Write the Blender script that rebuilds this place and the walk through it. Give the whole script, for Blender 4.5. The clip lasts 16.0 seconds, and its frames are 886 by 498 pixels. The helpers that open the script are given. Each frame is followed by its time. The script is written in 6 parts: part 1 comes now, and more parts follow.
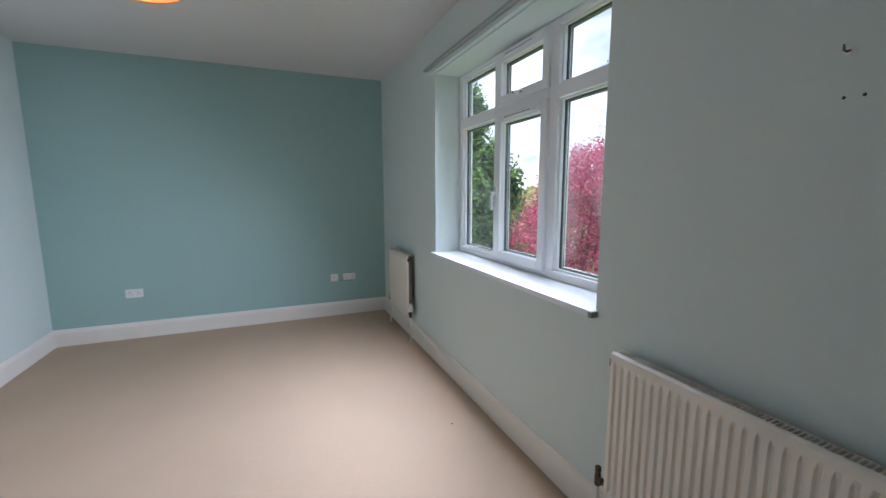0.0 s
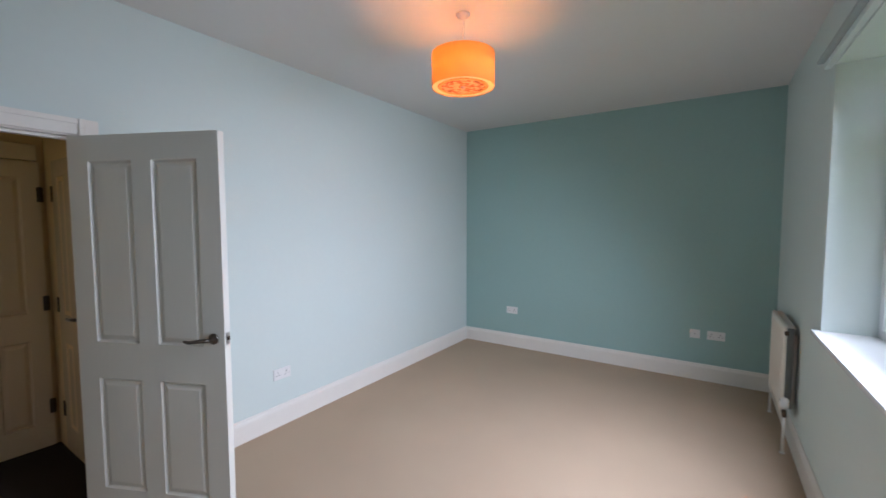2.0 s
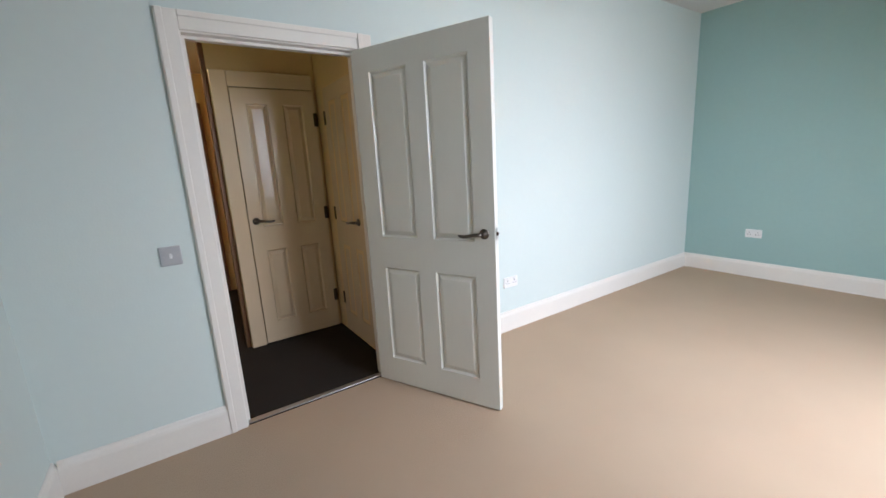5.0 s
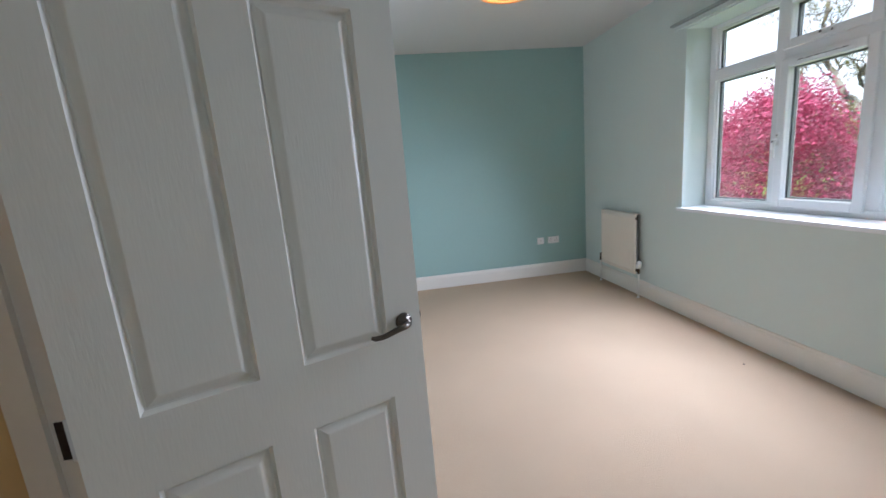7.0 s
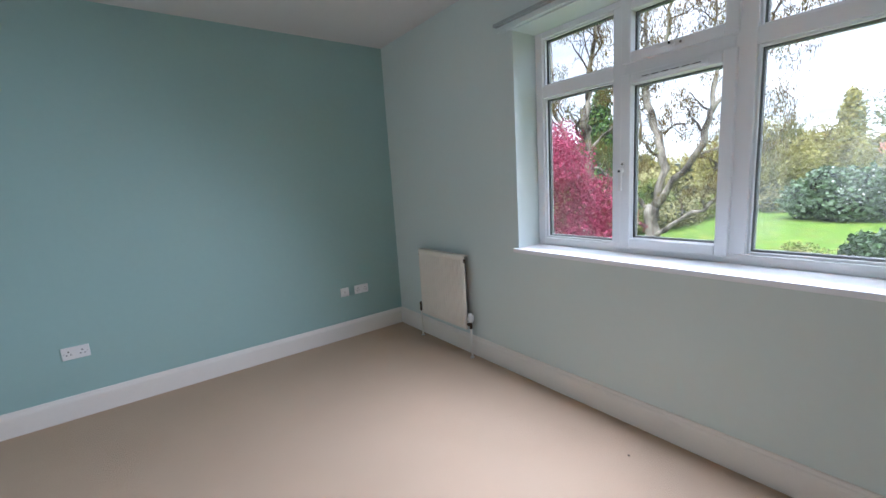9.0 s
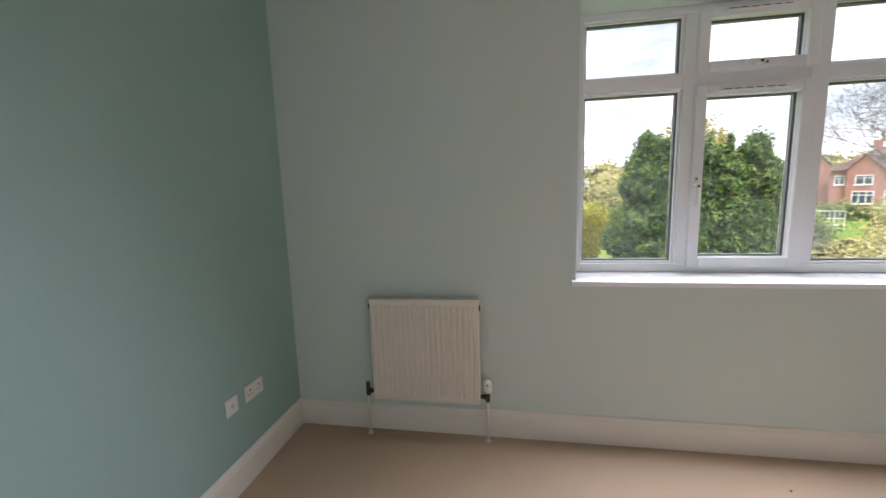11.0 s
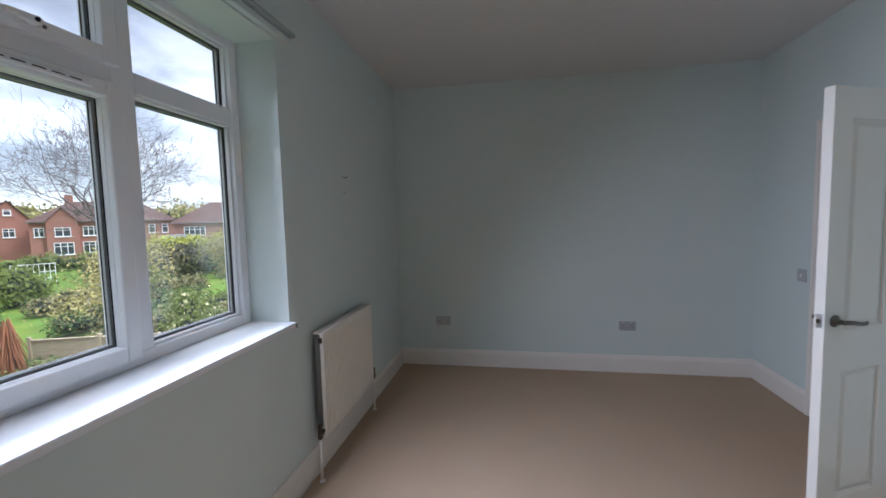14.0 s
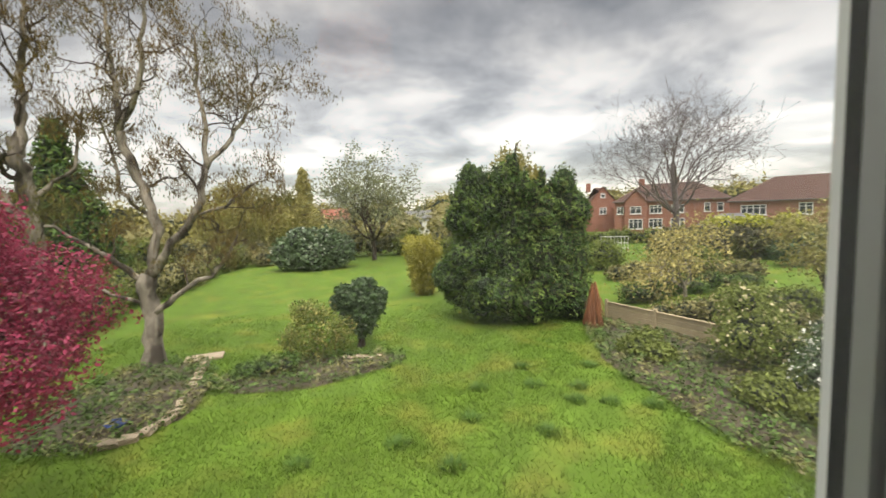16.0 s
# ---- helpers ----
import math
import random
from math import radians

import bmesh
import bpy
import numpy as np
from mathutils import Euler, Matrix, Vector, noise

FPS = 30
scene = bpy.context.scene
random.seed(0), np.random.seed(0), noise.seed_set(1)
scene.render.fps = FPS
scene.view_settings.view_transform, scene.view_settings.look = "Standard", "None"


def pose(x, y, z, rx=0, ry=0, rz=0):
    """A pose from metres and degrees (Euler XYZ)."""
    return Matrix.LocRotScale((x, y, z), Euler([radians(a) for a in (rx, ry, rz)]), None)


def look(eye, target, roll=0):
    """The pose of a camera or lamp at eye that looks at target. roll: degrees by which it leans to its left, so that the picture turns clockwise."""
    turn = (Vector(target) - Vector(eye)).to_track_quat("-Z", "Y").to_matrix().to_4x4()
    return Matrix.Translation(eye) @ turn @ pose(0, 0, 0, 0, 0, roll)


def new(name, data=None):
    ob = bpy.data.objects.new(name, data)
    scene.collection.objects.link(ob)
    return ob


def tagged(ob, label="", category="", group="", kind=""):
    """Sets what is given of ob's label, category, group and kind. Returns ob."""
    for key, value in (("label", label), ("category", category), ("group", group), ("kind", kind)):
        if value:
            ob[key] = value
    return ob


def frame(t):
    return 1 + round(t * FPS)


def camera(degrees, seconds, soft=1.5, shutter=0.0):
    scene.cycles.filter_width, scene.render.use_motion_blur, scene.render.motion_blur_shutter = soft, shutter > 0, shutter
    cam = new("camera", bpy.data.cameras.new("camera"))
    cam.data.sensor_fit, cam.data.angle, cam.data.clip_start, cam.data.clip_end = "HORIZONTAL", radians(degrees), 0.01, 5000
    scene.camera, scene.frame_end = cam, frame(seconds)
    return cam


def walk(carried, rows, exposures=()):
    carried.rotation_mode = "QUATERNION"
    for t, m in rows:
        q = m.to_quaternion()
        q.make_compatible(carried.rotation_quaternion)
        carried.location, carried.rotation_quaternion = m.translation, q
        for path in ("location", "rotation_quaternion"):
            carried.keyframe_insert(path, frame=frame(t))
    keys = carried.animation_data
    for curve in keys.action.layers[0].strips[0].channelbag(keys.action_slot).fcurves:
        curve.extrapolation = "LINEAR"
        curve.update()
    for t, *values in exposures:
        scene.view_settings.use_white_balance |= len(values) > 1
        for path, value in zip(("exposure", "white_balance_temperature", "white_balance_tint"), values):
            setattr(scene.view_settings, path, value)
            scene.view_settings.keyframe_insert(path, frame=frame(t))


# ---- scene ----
cam = camera(95.4, 16.0, shutter=0.15)
PATH = [
    (0, (4.833, -1.253, 1.454), (3.007, -0.484, 1.177), -0.1),
    (0.5, (4.833, -0.893, 1.445), (2.872, -0.606, 1.176), 0.3),
    (1, (4.757, -0.618, 1.461), (2.78, -0.796, 1.219), 0.7),
    (1.5, (4.646, -0.512, 1.515), (2.774, -1.193, 1.33), 0.4),
    (2, (4.665, -0.521, 1.549), (3.003, -1.625, 1.423), -0.1),
    (2.5, (4.861, -0.594, 1.592), (3.508, -2.065, 1.524), -0.4),
    (3, (4.98, -0.669, 1.609), (3.953, -2.384, 1.556), -0.2),
    (3.2, (5.028, -0.71, 1.602), (4.137, -2.499, 1.552), -0.1),
    (5.3, (4.934, -1.099, 1.327), (3.748, -2.622, 0.802), -5.6),
    (5.5, (4.883, -1.254, 1.32), (3.523, -2.612, 0.765), -6.0),
    (6, (4.825, -1.7, 1.321), (3.104, -2.548, 0.757), -6.3),
    (6.5, (4.761, -2.21, 1.328), (2.839, -2.431, 0.822), -5.3),
    (7, (4.856, -2.530, 1.430), (2.909, -2.270, 1.053), -4.8),
    (7.5, (4.868, -2.602, 1.485), (3.011, -1.920, 1.196), -3.4),
    (8, (4.653, -2.425, 1.435), (2.913, -1.477, 1.168), -2.6),
    (8.5, (4.214, -2.181, 1.431), (2.557, -1.106, 1.115), -3.0),
    (8.7, (3.983, -2.101, 1.436), (2.353, -0.987, 1.114), -3.3),
    (10.8, (1.562, -2.189, 1.475), (0.966, -0.305, 1.165), -2.1),
    (11, (1.362, -2.248, 1.473), (1.021, -0.3, 1.178), -1.8),
    (11.5, (0.993, -2.226, 1.474), (1.242, -0.261, 1.2), -1.1),
    (12, (0.794, -2.129, 1.473), (1.646, -0.333, 1.248), -0.4),
    (12.5, (0.8, -1.942, 1.503), (2.193, -0.517, 1.324), -0.5),
    (13, (0.993, -1.672, 1.518), (2.768, -0.758, 1.396), -1.8),
    (13.5, (1.221, -1.419, 1.521), (3.184, -1.065, 1.381), -2.1),
    (14, (1.646, -1.171, 1.477), (3.609, -0.815, 1.327), -1.4),
    (14.5, (2.055, -0.764, 1.489), (3.837, 0.135, 1.363), -1.8),
    (15, (2.325, -0.350, 1.505), (3.708, 1.084, 1.378), -2.6),
    (15.5, (2.585, -0.042, 1.553), (3.408, 1.774, 1.399), -2.9),
    (16, (2.592, 0.112, 1.596), (2.968, 2.069, 1.419), -2.1),
]
# seconds, stops, kelvin, tint: the camera meters and balances as it turns
EXPOSURES = [(0.0, 0.55, 5650, 15), (1.0, 0.40, 5550, 17), (2.0, 0.48, 5800, 16), (2.5, 0.58, 6000, 15), (3.2, 0.60, 6000, 15), (5.3, 1.14, 6050, 13), (6.5, 1.04, 5600, 11), (7.0, 0.88, 5700, 14), (8.7, 0.66, 5600, 16),
             (10.8, 0.62, 6400, 20), (12.0, 0.56, 6350, 20), (12.5, 0.46, 6200, 20), (13.5, 0.06, 5550, 18), (14.0, 0.05, 5700, 18), (14.5, 0.05, 5950, 14), (15.0, -0.05, 6450, 13), (15.5, -0.34, 6900, 16), (16.0, -0.42, 7300, 16)]
walk(cam, [(t, look(eye, target, roll)) for t, eye, target, roll in PATH], EXPOSURES)

# ---- world, sun, large lights ----
ROOM_X, ROOM_Y, ROOM_H = 5.58, -3.24, 2.75
GROUND = -2.85

world = bpy.data.worlds.new("overcast_sky")
scene.world = world
world.use_nodes = True
wt = world.node_tree
wt.nodes.clear()


def wnode(kind, **values):
    n = wt.nodes.new(kind)
    for key, value in values.items():
        n.inputs[key].default_value = value
    return n


def wmath(op, a, b):
    n = wt.nodes.new("ShaderNodeMath")
    n.operation = op
    for i, v in enumerate((a, b)):
        if isinstance(v, (int, float)):
            n.inputs[i].default_value = v
        else:
            wt.links.new(v, n.inputs[i])
    return n.outputs[0]


sky = wt.nodes.new("ShaderNodeTexSky")
sky.sky_type, sky.sun_disc = "NISHITA", False
sky.sun_elevation, sky.sun_rotation = radians(38), radians(200)
coord = wt.nodes.new("ShaderNodeTexCoord")
split = wt.nodes.new("ShaderNodeSeparateXYZ")
wt.links.new(coord.outputs["Generated"], split.inputs[0])
up = wmath("MAXIMUM", split.outputs["Z"], 0.0)
flat = wmath("ADD", up, 0.24)
join = wt.nodes.new("ShaderNodeCombineXYZ")
wt.links.new(wmath("DIVIDE", split.outputs["X"], flat), join.inputs[0])
wt.links.new(wmath("DIVIDE", split.outputs["Y"], flat), join.inputs[1])
cloud = wnode("ShaderNodeTexNoise", Scale=1.5, Detail=8.0, Roughness=0.56, Distortion=0.25)
wt.links.new(join.outputs[0], cloud.inputs["Vector"])
ramp = wt.nodes.new("ShaderNodeValToRGB")
ramp.color_ramp.elements[0].position, ramp.color_ramp.elements[0].color = 0.36, (0.30, 0.305, 0.32, 1)
ramp.color_ramp.elements[1].position, ramp.color_ramp.elements[1].color = 0.60, (1.0, 1.0, 1.0, 1)
mid = ramp.color_ramp.elements.new(0.48)
mid.color = (0.57, 0.58, 0.60, 1)
wt.links.new(cloud.outputs["Fac"], ramp.inputs[0])
clouds = wt.nodes.new("ShaderNodeBackground")
wt.links.new(ramp.outputs[0], clouds.inputs["Color"])
# an overcast sky is about three times as bright overhead as at the horizon
high = wmath("MAXIMUM", wmath("SUBTRACT", up, 0.40), 0.0)
bank = wmath("MINIMUM", wmath("MAXIMUM", wmath("SUBTRACT", up, 0.16), 0.0), 0.22)
wt.links.new(wmath("ADD", wmath("MULTIPLY", wmath("MULTIPLY", high, high), 30.0), wmath("SUBTRACT", 1.58, wmath("MULTIPLY", bank, 3.3))), clouds.inputs["Strength"])
clear = wnode("ShaderNodeBackground", Strength=0.05)
wt.links.new(sky.outputs[0], clear.inputs["Color"])
both = wt.nodes.new("ShaderNodeAddShader")
wt.links.new(clouds.outputs[0], both.inputs[0])
wt.links.new(clear.outputs[0], both.inputs[1])
wout = wt.nodes.new("ShaderNodeOutputWorld")
wt.links.new(both.outputs[0], wout.inputs["Surface"])

sun = new("sun", bpy.data.lights.new("sun", "SUN"))
sun.data.energy, sun.data.angle, sun.data.color = 2.5, radians(25), (1.0, 0.96, 0.9)
sun.matrix_world = look((8, -22, 30), (4, 8, 0))

# the sky's light comes in downwards through the upper, middle and lower part of the window
for zc in (1.20, 1.46, 1.72, 1.98, 2.22):
    strip = new("window_daylight", bpy.data.lights.new("window_daylight", "AREA"))
    strip.data.shape, strip.data.size, strip.data.size_y, strip.data.spread = "RECTANGLE", 1.60, 0.22, radians(134)
    strip.data.energy, strip.data.color = 7.2, (0.865, 0.918, 1.01)
    strip.matrix_world = look((2.62, 0.025, zc), (2.62, -0.975, zc - 0.52 - 0.22 * (zc - 1.20)))

# ---- materials ----


def srgb(r, g, b):
    return tuple(((c / 255) / 12.92 if c <= 10 else ((c / 255 + 0.055) / 1.055) ** 2.4) for c in (r, g, b))


def material(name, color, rough=0.6, metal=0.0, vary=0.06, scale=3.0, fine=60.0, bump=0.0, bump_scale=300.0, island=0.0, objvary=0.0,
             second=None, second_scale=1.0, second_low=0.5, second_high=0.62, through_light=0.0, stretch=None, specular=0.5):
    """A surface with variation at two scales, fine relief and, where asked for, a second colour in patches."""
    m = bpy.data.materials.new(name)
    m.use_nodes = True
    nt = m.node_tree
    bsdf = nt.nodes["Principled BSDF"]
    bsdf.inputs["Roughness"].default_value = rough
    bsdf.inputs["Metallic"].default_value = metal
    bsdf.inputs["Specular IOR Level"].default_value = specular
    tc = nt.nodes.new("ShaderNodeTexCoord")
    vec = tc.outputs["Object"]
    if stretch:
        mp = nt.nodes.new("ShaderNodeMapping")
        mp.inputs["Scale"].default_value = stretch
        nt.links.new(vec, mp.inputs["Vector"])
        vec = mp.outputs[0]

    def noise_at(s, detail=3.0):
        n = nt.nodes.new("ShaderNodeTexNoise")
        n.inputs["Scale"].default_value, n.inputs["Detail"].default_value = s, detail
        nt.links.new(vec, n.inputs["Vector"])
        return n.outputs["Fac"]

    def mth(op, a, b):
        n = nt.nodes.new("ShaderNodeMath")
        n.operation = op
        for i, v in enumerate((a, b)):
            if isinstance(v, (int, float)):
                n.inputs[i].default_value = v
            else:
                nt.links.new(v, n.inputs[i])
        return n.outputs[0]

    value = mth("ADD", mth("MULTIPLY", mth("SUBTRACT", noise_at(scale), 0.5), 2.4 * vary), 1.0)
    value = mth("ADD", value, mth("MULTIPLY", mth("SUBTRACT", noise_at(fine, 2.0), 0.5), 1.6 * vary))
    if island:
        geo = nt.nodes.new("ShaderNodeNewGeometry")
        value = mth("MULTIPLY", value, mth("ADD", mth("MULTIPLY", geo.outputs["Random Per Island"], 2 * island), 1 - island))
    if objvary:
        info = nt.nodes.new("ShaderNodeObjectInfo")
        value = mth("MULTIPLY", value, mth("ADD", mth("MULTIPLY", info.outputs["Random"], 2 * objvary), 1 - objvary))
    mix = nt.nodes.new("ShaderNodeMix")
    mix.data_type = "RGBA"
    mix.inputs["A"].default_value = (*color, 1)
    mix.inputs["B"].default_value = (*(second or color), 1)
    if second:
        rng = nt.nodes.new("ShaderNodeMapRange")
        rng.inputs["From Min"].default_value, rng.inputs["From Max"].default_value = second_low, second_high
        nt.links.new(noise_at(second_scale, 4.0), rng.inputs["Value"])
        nt.links.new(rng.outputs[0], mix.inputs["Factor"])
    else:
        mix.inputs["Factor"].default_value = 0.0
    scaled = nt.nodes.new("ShaderNodeVectorMath")
    scaled.operation = "SCALE"
    nt.links.new(mix.outputs["Result"], scaled.inputs[0])
    nt.links.new(value, scaled.inputs["Scale"])
    nt.links.new(scaled.outputs[0], bsdf.inputs["Base Color"])
    if bump:
        b = nt.nodes.new("ShaderNodeBump")
        b.inputs["Strength"].default_value, b.inputs["Distance"].default_value = bump, 0.004
        nt.links.new(noise_at(bump_scale, 3.0), b.inputs["Height"])
        nt.links.new(b.outputs[0], bsdf.inputs["Normal"])
    if through_light:
        tr = nt.nodes.new("ShaderNodeBsdfTranslucent")
        nt.links.new(scaled.outputs[0], tr.inputs["Color"])
        ms = nt.nodes.new("ShaderNodeMixShader")
        ms.inputs[0].default_value = through_light
        nt.links.new(bsdf.outputs[0], ms.inputs[1])
        nt.links.new(tr.outputs[0], ms.inputs[2])
        nt.links.new(ms.outputs[0], nt.nodes["Material Output"].inputs["Surface"])
    return m


def glowing(name, color, strength):
    m = bpy.data.materials.new(name)
    m.use_nodes = True
    b = m.node_tree.nodes["Principled BSDF"]
    b.inputs["Base Color"].default_value = (*color, 1)
    b.inputs["Emission Color"].default_value = (*color, 1)
    b.inputs["Emission Strength"].default_value = strength
    return m


def glass_material(name, film, mist):
    """Clear glazing with a pale veil standing in for glare and cloudy patches of mist; film and mist: shares of the
    light that they scatter.
    """
    m = bpy.data.materials.new(name)
    m.use_nodes = True
    nt = m.node_tree
    nt.nodes.remove(nt.nodes["Principled BSDF"])
    clear_b = nt.nodes.new("ShaderNodeBsdfTransparent")
    clear_b.inputs["Color"].default_value = (0.96, 0.98, 0.97, 1)
    gloss = nt.nodes.new("ShaderNodeBsdfGlossy")
    gloss.inputs["Roughness"].default_value = 0.02
    # pale scattering put into the glass for glare, thicker where mist clouds it
    veil = nt.nodes.new("ShaderNodeBsdfTranslucent")
    veil.inputs["Color"].default_value = (0.86, 0.88, 0.90, 1)
    tc = nt.nodes.new("ShaderNodeTexCoord")
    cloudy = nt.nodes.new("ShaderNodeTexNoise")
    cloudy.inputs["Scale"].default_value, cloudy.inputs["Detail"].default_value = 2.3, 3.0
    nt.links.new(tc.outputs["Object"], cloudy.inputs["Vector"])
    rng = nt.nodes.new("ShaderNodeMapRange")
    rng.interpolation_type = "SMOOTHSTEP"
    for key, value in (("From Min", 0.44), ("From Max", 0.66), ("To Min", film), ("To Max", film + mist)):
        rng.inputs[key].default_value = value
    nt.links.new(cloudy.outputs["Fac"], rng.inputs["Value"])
    facing = nt.nodes.new("ShaderNodeLayerWeight")
    facing.inputs["Blend"].default_value = 0.5
    power = nt.nodes.new("ShaderNodeMath")
    power.operation = "POWER"
    power.inputs[1].default_value = 5.0
    nt.links.new(facing.outputs["Facing"], power.inputs[0])
    fres = nt.nodes.new("ShaderNodeMath")
    fres.operation = "MULTIPLY_ADD"
    fres.inputs[1].default_value, fres.inputs[2].default_value = 0.85, 0.03
    nt.links.new(power.outputs[0], fres.inputs[0])
    veiled = nt.nodes.new("ShaderNodeMixShader")
    nt.links.new(rng.outputs[0], veiled.inputs[0])
    nt.links.new(clear_b.outputs[0], veiled.inputs[1])
    nt.links.new(veil.outputs[0], veiled.inputs[2])
    ms = nt.nodes.new("ShaderNodeMixShader")
    nt.links.new(fres.outputs[0], ms.inputs[0])
    nt.links.new(veiled.outputs[0], ms.inputs[1])
    nt.links.new(gloss.outputs[0], ms.inputs[2])
    nt.links.new(ms.outputs[0], nt.nodes["Material Output"].inputs["Surface"])
    return m


M_WALL = material("pale_blue_wall_paint", (0.632, 0.70, 0.668), 0.75, vary=0.02, scale=1.2, fine=25, bump=0.12, bump_scale=120)
M_TEAL = material("teal_wall_paint", (0.325, 0.478, 0.452), 0.6, vary=0.03, scale=1.2, fine=25, bump=0.12, bump_scale=120)
M_CEIL = material("white_ceiling_paint", (0.70, 0.68, 0.66), 0.85, vary=0.02, scale=0.8, fine=20, bump=0.15, bump_scale=90)
M_CARPET = material("beige_carpet", (0.53, 0.395, 0.28), 0.95, vary=0.07, scale=1.6, fine=420, bump=0.9, bump_scale=520, specular=0.1)
M_TRIM = material("white_gloss_paint", (0.80, 0.755, 0.69), 0.32, vary=0.03, scale=4, fine=70, bump=0.08, bump_scale=60)
M_DOOR = material("white_satin_door_paint", (0.775, 0.758, 0.69), 0.27, vary=0.02, scale=5, fine=90, bump=0.10, bump_scale=180, stretch=(1, 1, 0.15))
M_TRACK = material("grey_curtain_track_paint", (0.36, 0.40, 0.39), 0.5, vary=0.05, scale=4, fine=60)
M_UPVC = material("white_upvc", (0.80, 0.81, 0.82), 0.28, vary=0.015, scale=4, fine=50)
M_SILL = material("white_sill_paint", (0.82, 0.83, 0.84), 0.25, vary=0.02, scale=5, fine=40)
M_GASKET = material("black_rubber_gasket", (0.008, 0.009, 0.010), 0.7, vary=0.1, specular=0.08)
M_SPACER = material("grey_aluminium_spacer", (0.34, 0.345, 0.35), 0.5, metal=0.4, vary=0.1, fine=200)
M_GLASS = glass_material("window_glass", 0.002, 0.022)
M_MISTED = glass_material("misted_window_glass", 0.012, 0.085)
M_RAD = material("white_radiator_enamel", (0.79, 0.73, 0.64), 0.35, vary=0.02, scale=6, fine=60)
# fin grey is darkened for the shade behind the radiator's front panel
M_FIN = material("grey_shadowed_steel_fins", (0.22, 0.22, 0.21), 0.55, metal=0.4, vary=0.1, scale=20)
M_BRASS = material("dark_tarnished_brass", (0.09, 0.065, 0.045), 0.4, metal=0.8, vary=0.25, scale=40, fine=150)
M_GREYPLATE = material("brushed_grey_socket_metal", (0.47, 0.47, 0.48), 0.45, metal=0.25, vary=0.06, scale=30, fine=200)
M_PLASTIC = material("white_plastic", (0.78, 0.77, 0.75), 0.3, vary=0.015, scale=20)
M_DARK = material("dark_hole", (0.015, 0.014, 0.013), 0.7, vary=0.1)
M_PEWTER = material("dark_pewter_metal", (0.13, 0.115, 0.10), 0.3, metal=0.95, vary=0.15, scale=60, fine=250)
M_STEEL = material("brushed_steel", (0.55, 0.54, 0.52), 0.35, metal=0.95, vary=0.08, scale=30, fine=200)
M_HALLWALL = material("cream_hall_wall_paint", (0.66, 0.47, 0.24), 0.75, vary=0.04, scale=2, fine=30, bump=0.1, bump_scale=120)
M_HALLDOOR = material("cream_gloss_hall_paint", (0.70, 0.55, 0.37), 0.18, vary=0.03, scale=5, fine=60, bump=0.08, bump_scale=160, stretch=(1, 1, 0.15))
M_HALLCARPET = material("charcoal_hall_carpet", (0.035, 0.030, 0.026), 0.95, vary=0.15, scale=3, fine=380, bump=0.8, bump_scale=450, specular=0.1)
M_PEACH = material("peach_landing_wall_paint", (0.72, 0.36, 0.24), 0.8, vary=0.04, scale=2, fine=30)
M_WOOD = material("stained_landing_wood", (0.16, 0.075, 0.03), 0.4, vary=0.2, scale=6, fine=60, stretch=(6, 6, 0.6))
M_SHADE = material("orange_fabric_shade", (0.95, 0.60, 0.20), 0.9, vary=0.03, scale=20, fine=500, bump=0.2, bump_scale=700, through_light=0.6)
M_DIFFUSER = material("patterned_lamp_diffuser", (0.78, 0.57, 0.34), 0.6, vary=0.1, scale=20, second=(0.40, 0.20, 0.09), second_scale=34, second_low=0.48, second_high=0.56, through_light=0.6)
M_RING = material("pale_shade_rim", (0.95, 0.86, 0.66), 0.6, vary=0.03, through_light=0.8)
M_BULB = glowing("lit_bulb", (1.0, 0.42, 0.12), 250.0)
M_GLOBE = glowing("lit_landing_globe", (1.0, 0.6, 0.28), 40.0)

# ---- mesh helpers ----


def box(bm, x0, x1, y0, y1, z0, z1, bev=0.0):
    vs = [bm.verts.new((x, y, z)) for z in (z0, z1) for y in (y0, y1) for x in (x0, x1)]
    fs = [bm.faces.new([vs[i] for i in q]) for q in ((0, 2, 3, 1), (4, 5, 7, 6), (0, 1, 5, 4), (2, 6, 7, 3), (0, 4, 6, 2), (1, 3, 7, 5))]
    if bev:
        edges = list({e for f in fs for e in f.edges})
        bmesh.ops.bevel(bm, geom=edges, offset=bev, segments=2, affect="EDGES", profile=0.5)
    return bm


def boxes(*rows, bev=0.0):
    bm = bmesh.new()
    for r in rows:
        box(bm, *r, bev=bev)
    return bm


def lathe(profile, sides=24, axis="Z", origin=(0, 0, 0), caps=True):
    """A turned shape: rows of radius and height."""
    bm = bmesh.new()
    rings = []
    for r, h in profile:
        ring = []
        for k in range(sides):
            a = 2 * math.pi * k / sides
            p = (r * math.cos(a), r * math.sin(a), h)
            if axis == "Y":
                p = (p[0], p[2], p[1])
            if axis == "X":
                p = (p[2], p[0], p[1])
            ring.append(bm.verts.new(Vector(p) + Vector(origin)))
        rings.append(ring)
    for a, b in zip(rings, rings[1:]):
        for k in range(sides):
            bm.faces.new((a[k], a[(k + 1) % sides], b[(k + 1) % sides], b[k]))
    if caps and profile[0][0] > 1e-4:
        bm.faces.new(rings[0][::-1])
    if caps and profile[-1][0] > 1e-4:
        bm.faces.new(rings[-1])
    bmesh.ops.remove_doubles(bm, verts=bm.verts, dist=1e-5)
    bmesh.ops.recalc_face_normals(bm, faces=bm.faces)
    return bm


